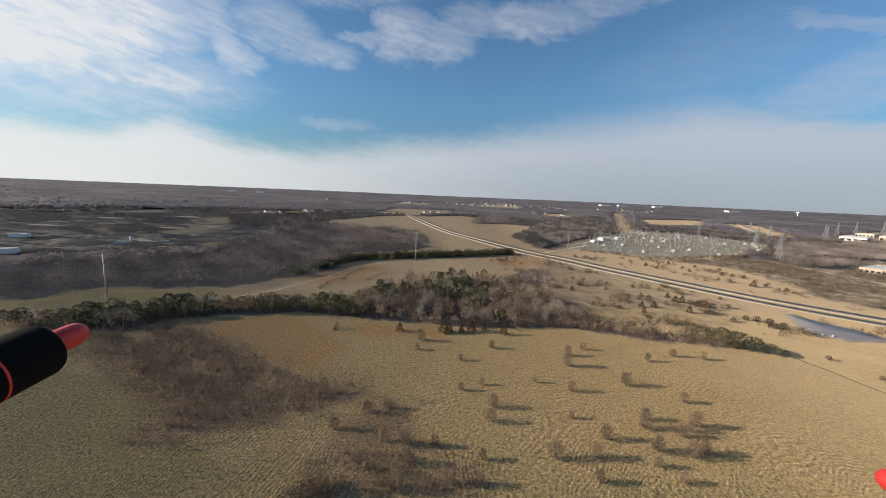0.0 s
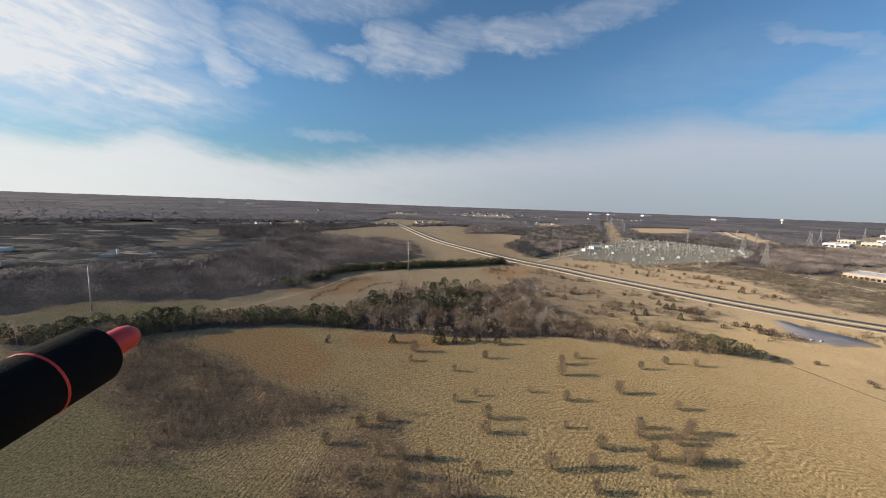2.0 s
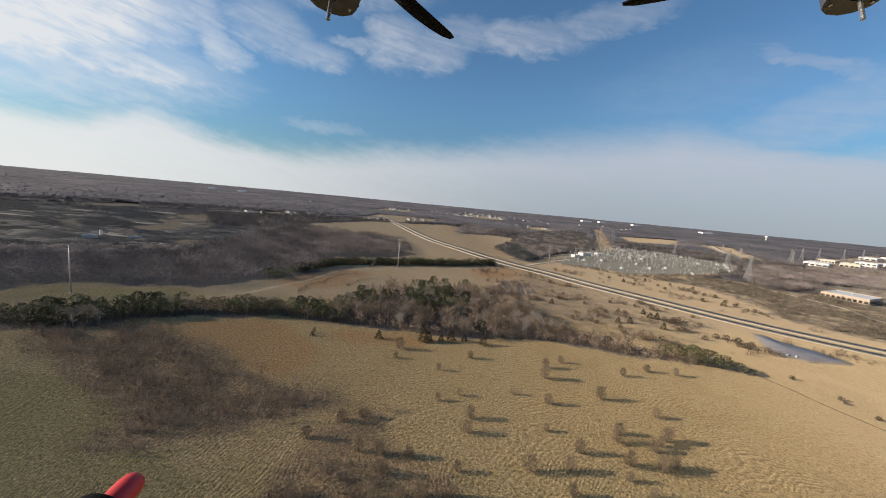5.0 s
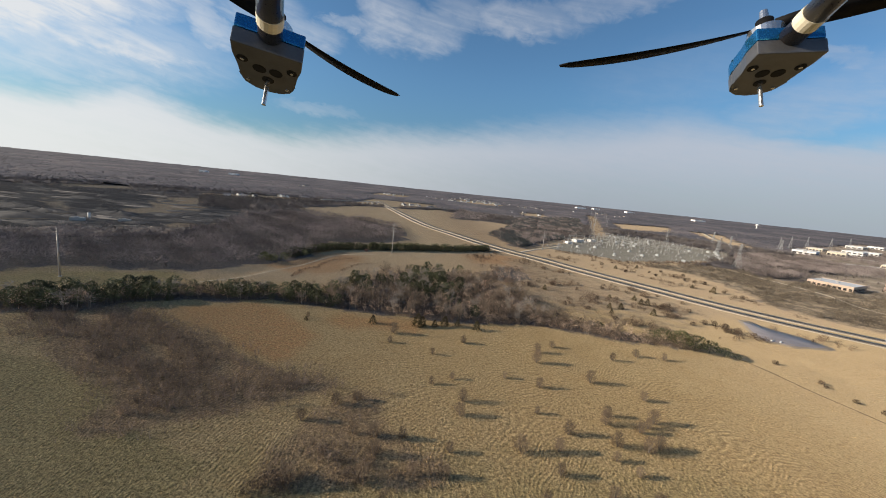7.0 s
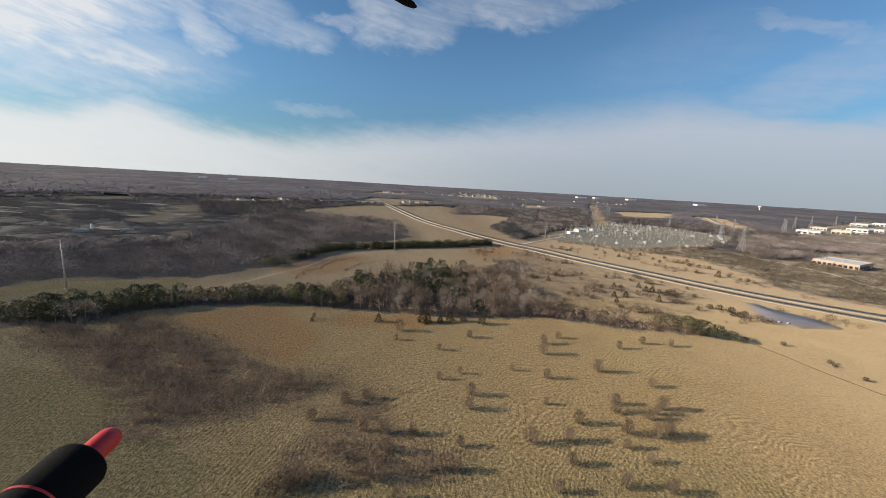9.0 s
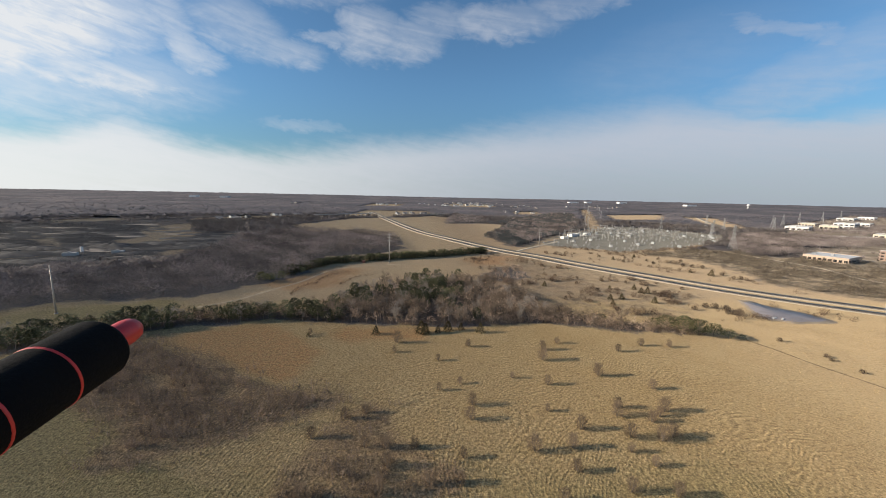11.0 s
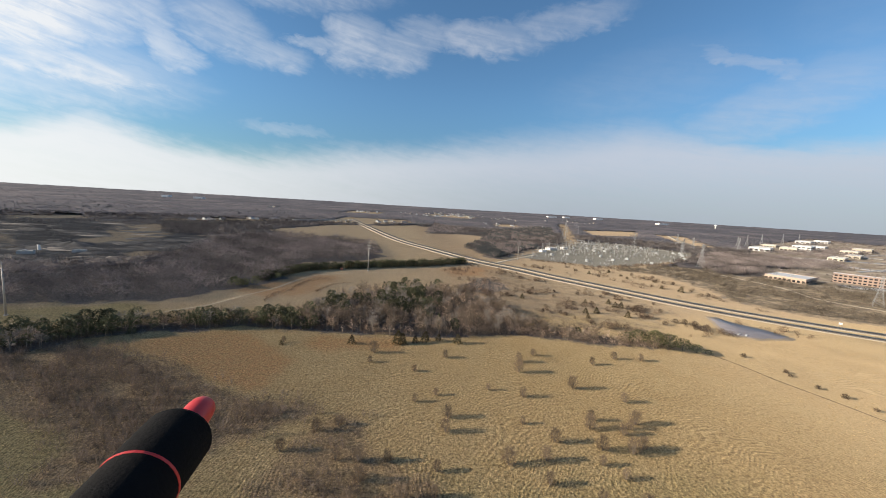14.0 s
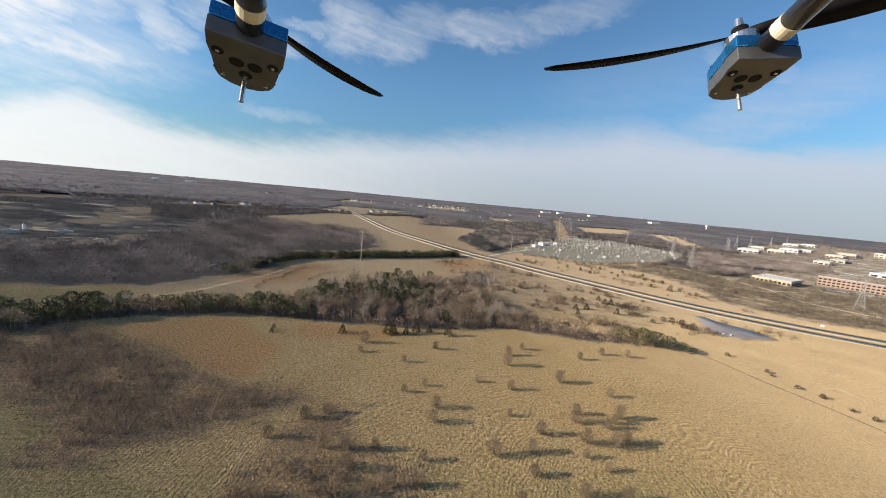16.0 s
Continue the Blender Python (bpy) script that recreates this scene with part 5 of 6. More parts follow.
def build_towers():
    first = lattice_tower(40.0, 10.0)
    spots = [(515, 546, 1.05, 20), (519, 318, 0.85, 40), (493, 275, 0.82, 40), (600, 690, 0.85, 20), (700, 800, 0.9, 15), (640, 900, 0.9, 15), (780, 860, 0.95, 20), (860, 1010, 0.95, 20),
             (960, 900, 1.0, 30), (1060, 1000, 1.0, 30), (1180, 1080, 1.05, 30), (1350, 1180, 1.05, 30), (1500, 1230, 1.1, 30), (470, 960, 0.8, 60), (500, 1040, 0.8, 60), (640, 1300, 0.85, 60), (680, 1290, 0.85, 60),
             (800, 1640, 0.9, 60), (850, 1630, 0.9, 60), (980, 2010, 0.9, 60), (1030, 2000, 0.9, 60), (1110, 2330, 1.0, 60), (1700, 1330, 1.1, 30)]
    for k, (x, y, s, turn) in enumerate(spots):
        m = pose(x, y, float(ground_z(x, y)), 0, 0, turn)
        ob = first if k == 0 else copy_thing(first, m)
        ob.matrix_world = m
        ob.scale = (s, s, s)


build_towers()


def gantry(span, h):
    """Lattice portal of the electric yard: two tapered posts and a lattice beam with insulators."""
    root = empty("yard_gantry")
    for side in (-1, 1):
        bm = bmesh.new()
        x = side * span / 2
        for sx, sy in ((-1, -1), (1, -1), (1, 1), (-1, 1)):
            strut(bm, (x + sx * 0.9, sy * 0.9, -0.1), (x + sx * 0.3, sy * 0.3, h + 3), 0.11)
        for k in range(7):
            z0, z1 = k * h / 7, (k + 1) * h / 7
            r0, r1 = 0.9 - 0.6 * z0 / (h + 3), 0.9 - 0.6 * z1 / (h + 3)
            strut(bm, (x - r0, -r0, z0), (x + r1, -r1, z1), 0.06)
            strut(bm, (x + r0, r0, z0), (x - r1, r1, z1), 0.06)
            strut(bm, (x - r0, r0, z0), (x - r1, -r1, z1), 0.06)
        part("post", bm, YARD_STEEL, root)
    bm = bmesh.new()
    for sy in (-0.5, 0.5):
        for z in (h - 1.2, h):
            strut(bm, (-span / 2, sy, z), (span / 2, sy, z), 0.20)
    n = int(span / 1.6)
    for k in range(n):
        x0, x1 = -span / 2 + k * span / n, -span / 2 + (k + 1) * span / n
        for sy in (-0.5, 0.5):
            strut(bm, (x0, sy, h - 1.2 if k % 2 else h), (x1, sy, h if k % 2 else h - 1.2), 0.10)
    part("beam", bm, YARD_STEEL, root)
    for k in range(3):
        bm = bmesh.new()
        x = (k - 1) * span * 0.3
        tube(bm, (x, 0, h - 1.2), (x, 0, h - 3.2), 0.14, 0.14, 6)
        part("insulator", bm, PORCELAIN, root)
    return tagged(root, "grey lattice steel gantry in an electric yard", "gantry", "gantries of the electric yard")


def transformer():
    root = empty("transformer")
    bm = bmesh.new()
    box(bm, -2.6, 2.6, -1.6, 1.6, 0.4, 3.6)
    bevelled(bm, 0.12)
    part("tank", bm, material("pale_grey_enamel", (0.38, 0.40, 0.40), 0.5, vary=0.1, scale=0.3), root)
    bm = bmesh.new()
    box(bm, -3.2, 3.2, -2.2, 2.2, 0.0, 0.4)
    part("plinth", bm, CONCRETE, root)
    for k in range(6):
        bm = bmesh.new()
        box(bm, -2.3 + k * 0.85, -2.0 + k * 0.85, -2.3, -1.62, 0.8, 3.3)
        part("radiator", bm, STEEL, root)
    for k in range(3):
        bm = bmesh.new()
        for q in range(4):
            tube(bm, (-1.5 + k * 1.5, 0, 3.6 + q * 0.45), (-1.5 + k * 1.5, 0, 4.05 + q * 0.45), 0.24, 0.12, 8)
        part("bushing", bm, PORCELAIN, root)
    return tagged(root, "pale grey transformer on a concrete plinth", "transformer", "transformers of the electric yard")


def breaker():
    root = empty("circuit_breaker")
    bm = bmesh.new()
    for x in (-1, 1):
        for y in (-0.4, 0.4):
            strut(bm, (x, y, 0), (x, y, 2.4), 0.09)
    box(bm, -1.3, 1.3, -0.6, 0.6, 2.4, 2.8)
    part("stand", bm, STEEL, root)
    for k in range(3):
        bm = bmesh.new()
        x = -1.0 + k
        for q in range(5):
            tube(bm, (x, 0, 2.8 + q * 0.45), (x, 0, 3.2 + q * 0.45), 0.22, 0.12, 8)
        part("insulator", bm, PORCELAIN, root)
    return tagged(root, "grey circuit breaker with three insulators on a steel stand", "breaker", "breakers of the electric yard")


def build_yard():
    rng = np.random.default_rng(41)
    u = np.array((0.83, 0.56))          # along the yard, away from the highway
    v = np.array((-0.56, 0.83))
    first = gantry(20.0, 14.0)
    n = 0
    for i in range(10):
        for j in range(7):
            p = np.array((318.0, 560.0)) + u * (i * 36) + v * (j * 32 - 8) + rng.uniform(-4, 4, 2)
            if not inside(SUBSTATION, [p[0]], [p[1]])[0] or i + j < 5:
                continue
            m = pose(p[0], p[1], 0, 0, 0, 34 + (90 if (i + j) % 3 == 0 else 0))
            ob = first if n == 0 else copy_thing(first, m)
            ob.matrix_world = m
            s = float(rng.uniform(0.6, 0.9))
            ob.scale = (1.0, 1.0, s)
            n += 1
    t1, b1 = transformer(), breaker()
    kt = kb = 0
    for k in range(540):
        p = np.array((rng.uniform(215, 715), rng.uniform(520, 1000)))
        if not inside(SUBSTATION, [p[0]], [p[1]])[0]:
            continue
        m = pose(p[0], p[1], 0, 0, 0, 34 + 90 * int(rng.integers(0, 2)))
        if k % 10 == 0:
            ob = t1 if kt == 0 else copy_thing(t1, m)
            kt += 1
        else:
            ob = b1 if kb == 0 else copy_thing(b1, m)
            kb += 1
        ob.matrix_world = m
    # control houses and the fence round the yard
    for x, y, w, d, h, t in ((330, 735, 26, 12, 5, 34), (372, 760, 18, 9, 4.5, 34), (292, 690, 14, 8, 4, 34)):
        shed("control_house", x, y, w, d, h, t, PAINT_WHITE, ROOF_PALE, "low white control house in an electric yard", "building")
    fence = empty("yard_fence")
    tagged(fence, "grey chain fence round the electric yard", "fence")
    ring = smooth_line(SUBSTATION + SUBSTATION[:1], 9.0)
    post_bm = bmesh.new()
    tube(post_bm, (0, 0, -0.2), (0, 0, 2.6), 0.05, 0.05, 5)
    first_post = part("post", post_bm, STEEL, fence)
    first_post.location = (*ring[0], 0.0)
    for p in ring[1:]:
        ob = new("post", first_post.data)
        ob.parent = fence
        ob.location = (p[0], p[1], float(ground_z(*p)))
    v3, f3 = [], []
    for a, b in zip(ring, ring[1:]):
        for z in (0.1, 0.9, 1.7, 2.5):
            k = len(v3)
            v3 += [(*a, z), (*b, z), (*b, z + 0.04), (*a, z + 0.04)]
            f3 += [(k, k + 1, k + 2), (k, k + 2, k + 3)]
    link_mesh("wires", tri_mesh("wires", np.array(v3), np.array(f3)), STEEL, fence)


# ---------------------------------------------------------------- buildings
def shed(name, x, y, w, d, h, turn, wall_mat, roof_mat, label, category, rows=0, cols=0, parapet=0.6, group=""):
    """A flat-roofed building with parapet, roof and real recessed windows and doors."""
    root = empty(name, pose(x, y, float(ground_z(x, y)), 0, 0, turn))
    bm = bmesh.new()
    box(bm, -w / 2, w / 2, -d / 2, d / 2, -0.4, h)
    part("wall", bm, wall_mat, root)
    bm = bmesh.new()
    box(bm, -w / 2 + 0.4, w / 2 - 0.4, -d / 2 + 0.4, d / 2 - 0.4, h, h + 0.12)
    part("roof", bm, roof_mat, root)
    bm = bmesh.new()
    for a in ((-w / 2, w / 2, -d / 2, -d / 2 + 0.4), (-w / 2, w / 2, d / 2 - 0.4, d / 2), (-w / 2, -w / 2 + 0.4, -d / 2 + 0.4, d / 2 - 0.4), (w / 2 - 0.4, w / 2, -d / 2 + 0.4, d / 2 - 0.4)):
        box(bm, *a, h + 0.003, h + parapet)
    part("parapet", bm, wall_mat, root)
    for side in (0, 1, 2, 3):
        long = w if side % 2 == 0 else d
        n = cols if side % 2 == 0 else max(1, int(cols * d / w))
        turn_m = Matrix.Rotation(side * math.pi / 2, 4, "Z")
        off = (d if side % 2 == 0 else w) / 2
        for r in range(rows):
            for c in range(n if cols else 0):
                bm = bmesh.new()
                cx = -long / 2 + (c + 0.5) * long / n
                z0 = 1.0 + r * h / rows
                box(bm, cx - long / n * 0.32, cx + long / n * 0.32, -off - 0.05, -off + 0.1, z0, z0 + h / rows * 0.48, turn_m)
                part("window", bm, GLASS_DARK, root)
    for k in range(max(1, int(w / 20))):
        bm = bmesh.new()
        box(bm, -w / 2 + 4 + k * 18, -w / 2 + 7 + k * 18, -1.5, 1.5, h + 0.12, h + 1.5)
        part("air_unit", bm, STEEL, root, "grey rooftop air unit")
    return tagged(root, label, category, group)


def gable_house(w, d, h, wall_mat, label):
    root = empty("house")
    bm = bmesh.new()
    box(bm, -w / 2, w / 2, -d / 2, d / 2, -0.4, h)
    top = [bm.verts.new(p) for p in ((-w / 2, -d / 2, h), (-w / 2, d / 2, h), (-w / 2, 0, h + d * 0.36), (w / 2, -d / 2, h), (w / 2, d / 2, h), (w / 2, 0, h + d * 0.36))]
    bm.faces.new((top[0], top[2], top[1]))
    bm.faces.new((top[3], top[4], top[5]))
    part("wall", bm, wall_mat, root)
    bm = bmesh.new()
    rise = d * 0.36
    for side in (-1, 1):
        a = Vector((0, side * (d / 2 + 0.5), h - 0.36))
        b = Vector((0, 0, h + rise))
        q = []
        for x in (-w / 2 - 0.4, w / 2 + 0.4):
            for p in (a, b):
                for dz in (0.02, 0.27):
                    q.append(bm.verts.new((x, p.y, p.z + dz)))
        for f in ((0, 1, 3, 2), (4, 6, 7, 5), (1, 5, 7, 3), (0, 2, 6, 4), (0, 4, 5, 1), (2, 3, 7, 6)):
            bm.faces.new([q[i] for i in f])
    part("roof", bm, ROOF_DARK, root)
    for k in range(3):
        for side in (-1, 1):
            bm = bmesh.new()
            x = (k - 1) * w * 0.3
            box(bm, x - 0.7, x + 0.7, side * d / 2 - 0.06, side * d / 2 + 0.06, h * 0.45, h * 0.75)
            part("window", bm, GLASS_DARK, root)
    bm = bmesh.new()
    box(bm, w * 0.2, w * 0.2 + 0.9, -0.45, 0.45, h + rise * 0.6, h + rise + 1.2)
    part("chimney", bm, BRICK, root)
    return tagged(root, label, "house", "far houses")


def build_buildings():
    rng = np.random.default_rng(53)
    group = "business buildings beyond the scrub"
    shed("office_building", 592, 465, 46, 56, 7, -65, PEACH, ROOF_PALE, "long tan masonry building with a pale roof", "building", 1, 9, group=group)
    shed("office_building", 701, 447, 70, 22, 13, -52, BRICK, ROOF_PALE, "three-storey red-brown brick office building with window rows", "building", 3, 14, group=group)
    sheds = [(1130, 985, 90, 50, 10, 35, 1), (1260, 1010, 70, 40, 12, 35, 1), (1380, 1060, 90, 46, 15, 30, 2), (1330, 1130, 60, 40, 9, 30, 1), (1560, 1150, 80, 40, 9, 30, 1),
                                   (1480, 1000, 80, 40, 9, 30, 1), (1650, 1080, 90, 46, 11, 30, 1), (1900, 1130, 100, 50, 16, 30, 2), (1150, 800, 80, 30, 7, 30, 1)]
    sheds += [(1320, 880, 110, 30, 7, 30, 1), (1060, 620, 90, 30, 8, 20, 1), (1850, 1420, 120, 50, 10, 30, 1), (2050, 1500, 90, 50, 10, 30, 1)]
    for x, y, w, d, h, t, rows in sheds:
        shed("warehouse", x, y, w, d, h, t, PAINT_WHITE if rng.uniform() < 0.65 else CREAM, ROOF_PALE, "low pale flat-roofed warehouse among trees", "building", rows, 8, group=group)
    lot = smooth_line([(640, 440), (690, 415), (760, 390), (860, 360)])
    tagged(ribbon("parking_lot", lot, -4, 26, 0.10, CONCRETE, None, 0.2), "pale concrete parking lot before offices", "parking lot", kind="structure")
    for line in LOTS:
        tagged(ribbon("parking_lot", smooth_line(line), -17, 17, 0.24, CONCRETE, None, 0.3), "wide pale concrete parking lot between warehouses", "parking lot", kind="structure")
    for pts in ([(760, 640), (930, 720), (1200, 830), (1500, 960), (1900, 1080)], [(900, 590), (1150, 680), (1500, 850), (2000, 1050)]):
        tagged(ribbon("business_street", smooth_line(pts), -5, 5, 0.2, CONCRETE, None, 0.2), "pale street among business buildings", "road", kind="structure")
    # villages
    models = [gable_house(11, 8, 4.6, PAINT_WHITE, "white house with a grey gable roof"), gable_house(13, 8.5, 5.0, CREAM, "cream house with a grey gable roof"),
              gable_house(17, 9, 5.2, PAINT_WHITE, "long white house with a grey gable roof")]
    spots = []
    for cx, cy, sx, sy, n in ((-20, 1470, 90, 30, 10), (430, 2700, 160, 260, 46), (180, 2420, 150, 140, 22), (-200, 2400, 60, 80, 7), (480, 1680, 120, 60, 8), (-560, 1090, 60, 60, 6),
                              (-450, 1260, 90, 30, 7), (330, 1330, 70, 30, 4), (1260, 2400, 160, 120, 8), (-760, 2300, 160, 60, 4), (700, 2300, 100, 160, 10)):
        for _ in range(n):
            spots.append((cx + rng.normal() * sx * 0.6, cy + rng.normal() * sy * 0.6))
    used = [False] * 3
    for x, y in spots:
        k = int(rng.integers(0, 3))
        m = pose(float(x), float(y), float(ground_z(x, y)) + 0.05, 0, 0, float(rng.choice((0, 20, 75, 95))))
        ob = copy_thing(models[k], m) if used[k] else models[k]
        ob.matrix_world = m
        s = 1.0 if y < 2000 else 1.35
        ob.scale = (s, s, s)
        used[k] = True
    # far big sheds on the skyline
    for x, y, w in ((1500, 3400, 90), (1700, 3500, 60), (2050, 3500, 80), (-1700, 2900, 46), (-1500, 2950, 60), (2300, 2900, 90)):
        shed("warehouse", x, y, w, 50, 16, 0, PAINT_WHITE, ROOF_PALE, "long white warehouse on the skyline", "building", group="far warehouses")
    # water tower
    x, y = 2480, 2545
    root = empty("water_tower", pose(x, y, float(ground_z(x, y))))
    root.scale = (0.8, 0.8, 0.8)
    tagged(root, "white round water tower above far woods", "water tower")
    bm = bmesh.new()
    tube(bm, (0, 0, -0.5), (0, 0, 32), 4.5, 3.4, 12)
    part("stem", bm, PAINT_WHITE, root)
    bm = bmesh.new()
    bmesh.ops.create_uvsphere(bm, u_segments=20, v_segments=12, radius=13.0, matrix=Matrix.Translation((0, 0, 38)) @ Matrix.Diagonal((1, 1, 0.62, 1)))
    part("tank", bm, PAINT_WHITE, root, smooth=True)
    # long bridge behind the left-hand fields
    a, b = np.array((-330.0, 1185.0)), np.array((-165.0, 1360.0))
    d = (b - a) / np.hypot(*(b - a))
    root = empty("road_bridge", pose(*((a + b) / 2), float(ground_z(*((a + b) / 2))), 0, 0, math.degrees(math.atan2(d[1], d[0]))))
    tagged(root, "long pale concrete road bridge on piers", "bridge")
    half = np.hypot(*(b - a)) / 2
    bm = bmesh.new()
    box(bm, -half, half, -5, 5, 7.4, 8.6)
    part("deck", bm, CONCRETE, root)
    for s in (-1, 1):
        bm = bmesh.new()
        box(bm, -half, half, s * 4.8 - 0.2, s * 4.8 + 0.2, 8.603, 9.7)
        part("parapet", bm, CONCRETE, root)
    for k in range(11):
        bm = bmesh.new()
        px = -half + (k + 0.5) * 2 * half / 11
        box(bm, px - 1.0, px + 1.0, -4, 4, -0.5, 7.397)
        part("pier", bm, CONCRETE, root)


build_yard()
build_buildings()


def build_quarry():
    rng = np.random.default_rng(61)
    # heaps: uneven cones of spoil
    for k, (x, y, rx, ry, h) in enumerate(((-467, 450, 38, 26, 11), (-430, 470, 24, 18, 7), (-520, 640, 70, 34, 12), (-455, 668, 44, 26, 9), (-425, 528, 26, 18, 9), (-600, 560, 60, 34, 10),
                                           (-380, 560, 22, 16, 5), (-345, 560, 18, 12, 5), (-390, 500, 20, 14, 5), (-560, 430, 40, 24, 9), (-640, 700, 80, 40, 13), (-360, 470, 16, 12, 4), (-330, 520, 18, 12, 4),
                                           (-700, 820, 90, 40, 12), (-400, 620, 26, 16, 5), (-352, 620, 20, 14, 4), (-500, 500, 26, 18, 7), (-420, 410, 26, 14, 5), (-480, 385, 30, 16, 6),
                                           *[(float(px), float(py), float(q), float(q * 0.6), float(q * 0.22)) for px, py, q in zip(rng.uniform(-640, -300, 46), rng.uniform(400, 760, 46), rng.uniform(7, 24, 46))],
                                           *[(float(px), float(py), float(q), float(q * 0.2), float(1.5 + q * 0.06)) for px, py, q in zip(rng.uniform(-760, -300, 60), rng.uniform(400, 860, 60), rng.uniform(14, 38, 60))])):
        if rx > 40 or not inside(QUARRY, [x], [y])[0]:
            continue
        n, m = (28, 9) if ry > 0.25 * rx else (18, 5)
        a = np.arange(n) * 2 * np.pi / n
        rows = []
        for j in range(m):
            u = j / (m - 1)
            wob = 1 + 0.16 * np.sin(a * 3 + k) + 0.10 * np.sin(a * 7 + 2 * k)
            r = (1 - u) * wob
            z = 0.55 * h * (1 - (1 - u) ** 1.6) * (0.9 + 0.1 * np.sin(a * 4 + k))
            rows.append(np.column_stack([x + np.cos(a) * r * rx, y + np.sin(a) * r * ry, z - 0.3]))
        v = np.concatenate(rows)
        i = np.arange(n)
        q = (i + 1) % n
        tris = np.concatenate([np.concatenate([np.stack([j * n + i, j * n + q, (j + 1) * n + i], 1), np.stack([j * n + q, (j + 1) * n + q, (j + 1) * n + i], 1)]) for j in range(m - 1)])
        berm = ry < 0.25 * rx
        ob = link_mesh("spoil_berm" if berm else "spoil_mound", tri_mesh("spoil_mound", v, tris), PALE_SPOIL if berm and k % 4 == 0 else SPOIL)
        tagged(ob, "long low berm of quarry spoil" if berm else "dark uneven heap of quarry spoil", "heap", "berms of the quarry" if berm else "spoil heaps of the quarry")
    group = "sheds of the quarry"
    for x, y, w, d, h, mat in ((-559, 467, 18, 9, 4.5, PAINT_WHITE), (-408, 448, 13, 7, 3.2, CONCRETE), (-372, 470, 12, 6, 2.5, CONCRETE), (-455, 364, 20, 10, 5, PAINT_WHITE)):
        shed("quarry_shed", x, y, w, d, h, 25, mat, ROOF_PALE, "low pale shed in a quarry", "shed", group=group)
    root = empty("silo", pose(-409, 464, 0))
    root.scale = (0.62, 0.62, 0.72)
    tagged(root, "white steel silo in a quarry", "silo")
    bm = bmesh.new()
    tube(bm, (0, 0, 3.0), (0, 0, 11.0), 2.3, 2.3, 14)
    part("drum", bm, PAINT_WHITE, root, smooth=False)
    bm = bmesh.new()
    tube(bm, (0, 0, 11.0), (0, 0, 12.6), 2.3, 0.4, 14)
    part("cap", bm, STEEL, root)
    for sx, sy in ((-1, -1), (1, -1), (1, 1), (-1, 1)):
        bm = bmesh.new()
        tube(bm, (sx * 1.5, sy * 1.5, -0.2), (sx * 1.5, sy * 1.5, 3.0), 0.2, 0.2, 6)
        part("leg", bm, STEEL, root)
    low = [merge(bush(220 + i, 2.4, 2.4, 30, 0.09)) for i in range(3)]
    n = 2600
    x, y = rng.uniform(-1000, -280, n), rng.uniform(340, 960, n)
    keep = inside(QUARRY, x, y) & (ripple(x, y, 60.0) > 0.0)
    x, y = x[keep], y[keep]
    mass("quarry_scrub", low, x, y, rng.uniform(0.8, 1.8, len(x)), DARK_WOODS, "leafless scrub between quarry heaps", "scrub", rng)


build_quarry()


def build_roadside():
    # small pump house by the pond and the sign structure beside the highway
    root = empty("roadside_sign", pose(358, 239, 0, 0, 0, -42))
    tagged(root, "white board on two grey posts beside the highway", "sign")
    for s in (-1, 1):
        bm = bmesh.new()
        tube(bm, (s * 1.0, 0, -0.3), (s * 1.0, 0, 4.2), 0.12, 0.10, 6)
        part("post", bm, STEEL, root)
    bm = bmesh.new()
    box(bm, -1.1, 1.1, -0.2, -0.12, 4.2, 5.8)
    part("board", bm, PAINT_WHITE, root)
    for x, y, t in ((249, 223, 20), (253, 221, 35)):
        bm = bmesh.new()
        box(bm, -1.7, 1.7, -0.5, 0.5, 0.05, 0.75, pose(x, y, 0.05, 0, 0, t))
        bevelled(bm, 0.15)
        tagged(part("riprap_slab", bm, PAINT_WHITE), "white slab of stone on the pond bank", "stone", "pale slabs at the pond")
    bm = bmesh.new()
    box(bm, -1.5, 1.5, -2.0, 2.0, 0.0, 2.4)
    bevelled(bm, 0.1)
    ob = part("pump_hut", bm, material("rust_red_paint", (0.30, 0.13, 0.09), 0.8, vary=0.2), None)
    ob.location = (-62, 418, 0.0)
    tagged(ob, "small rust-red hut at a field edge", "hut")


build_roadside()


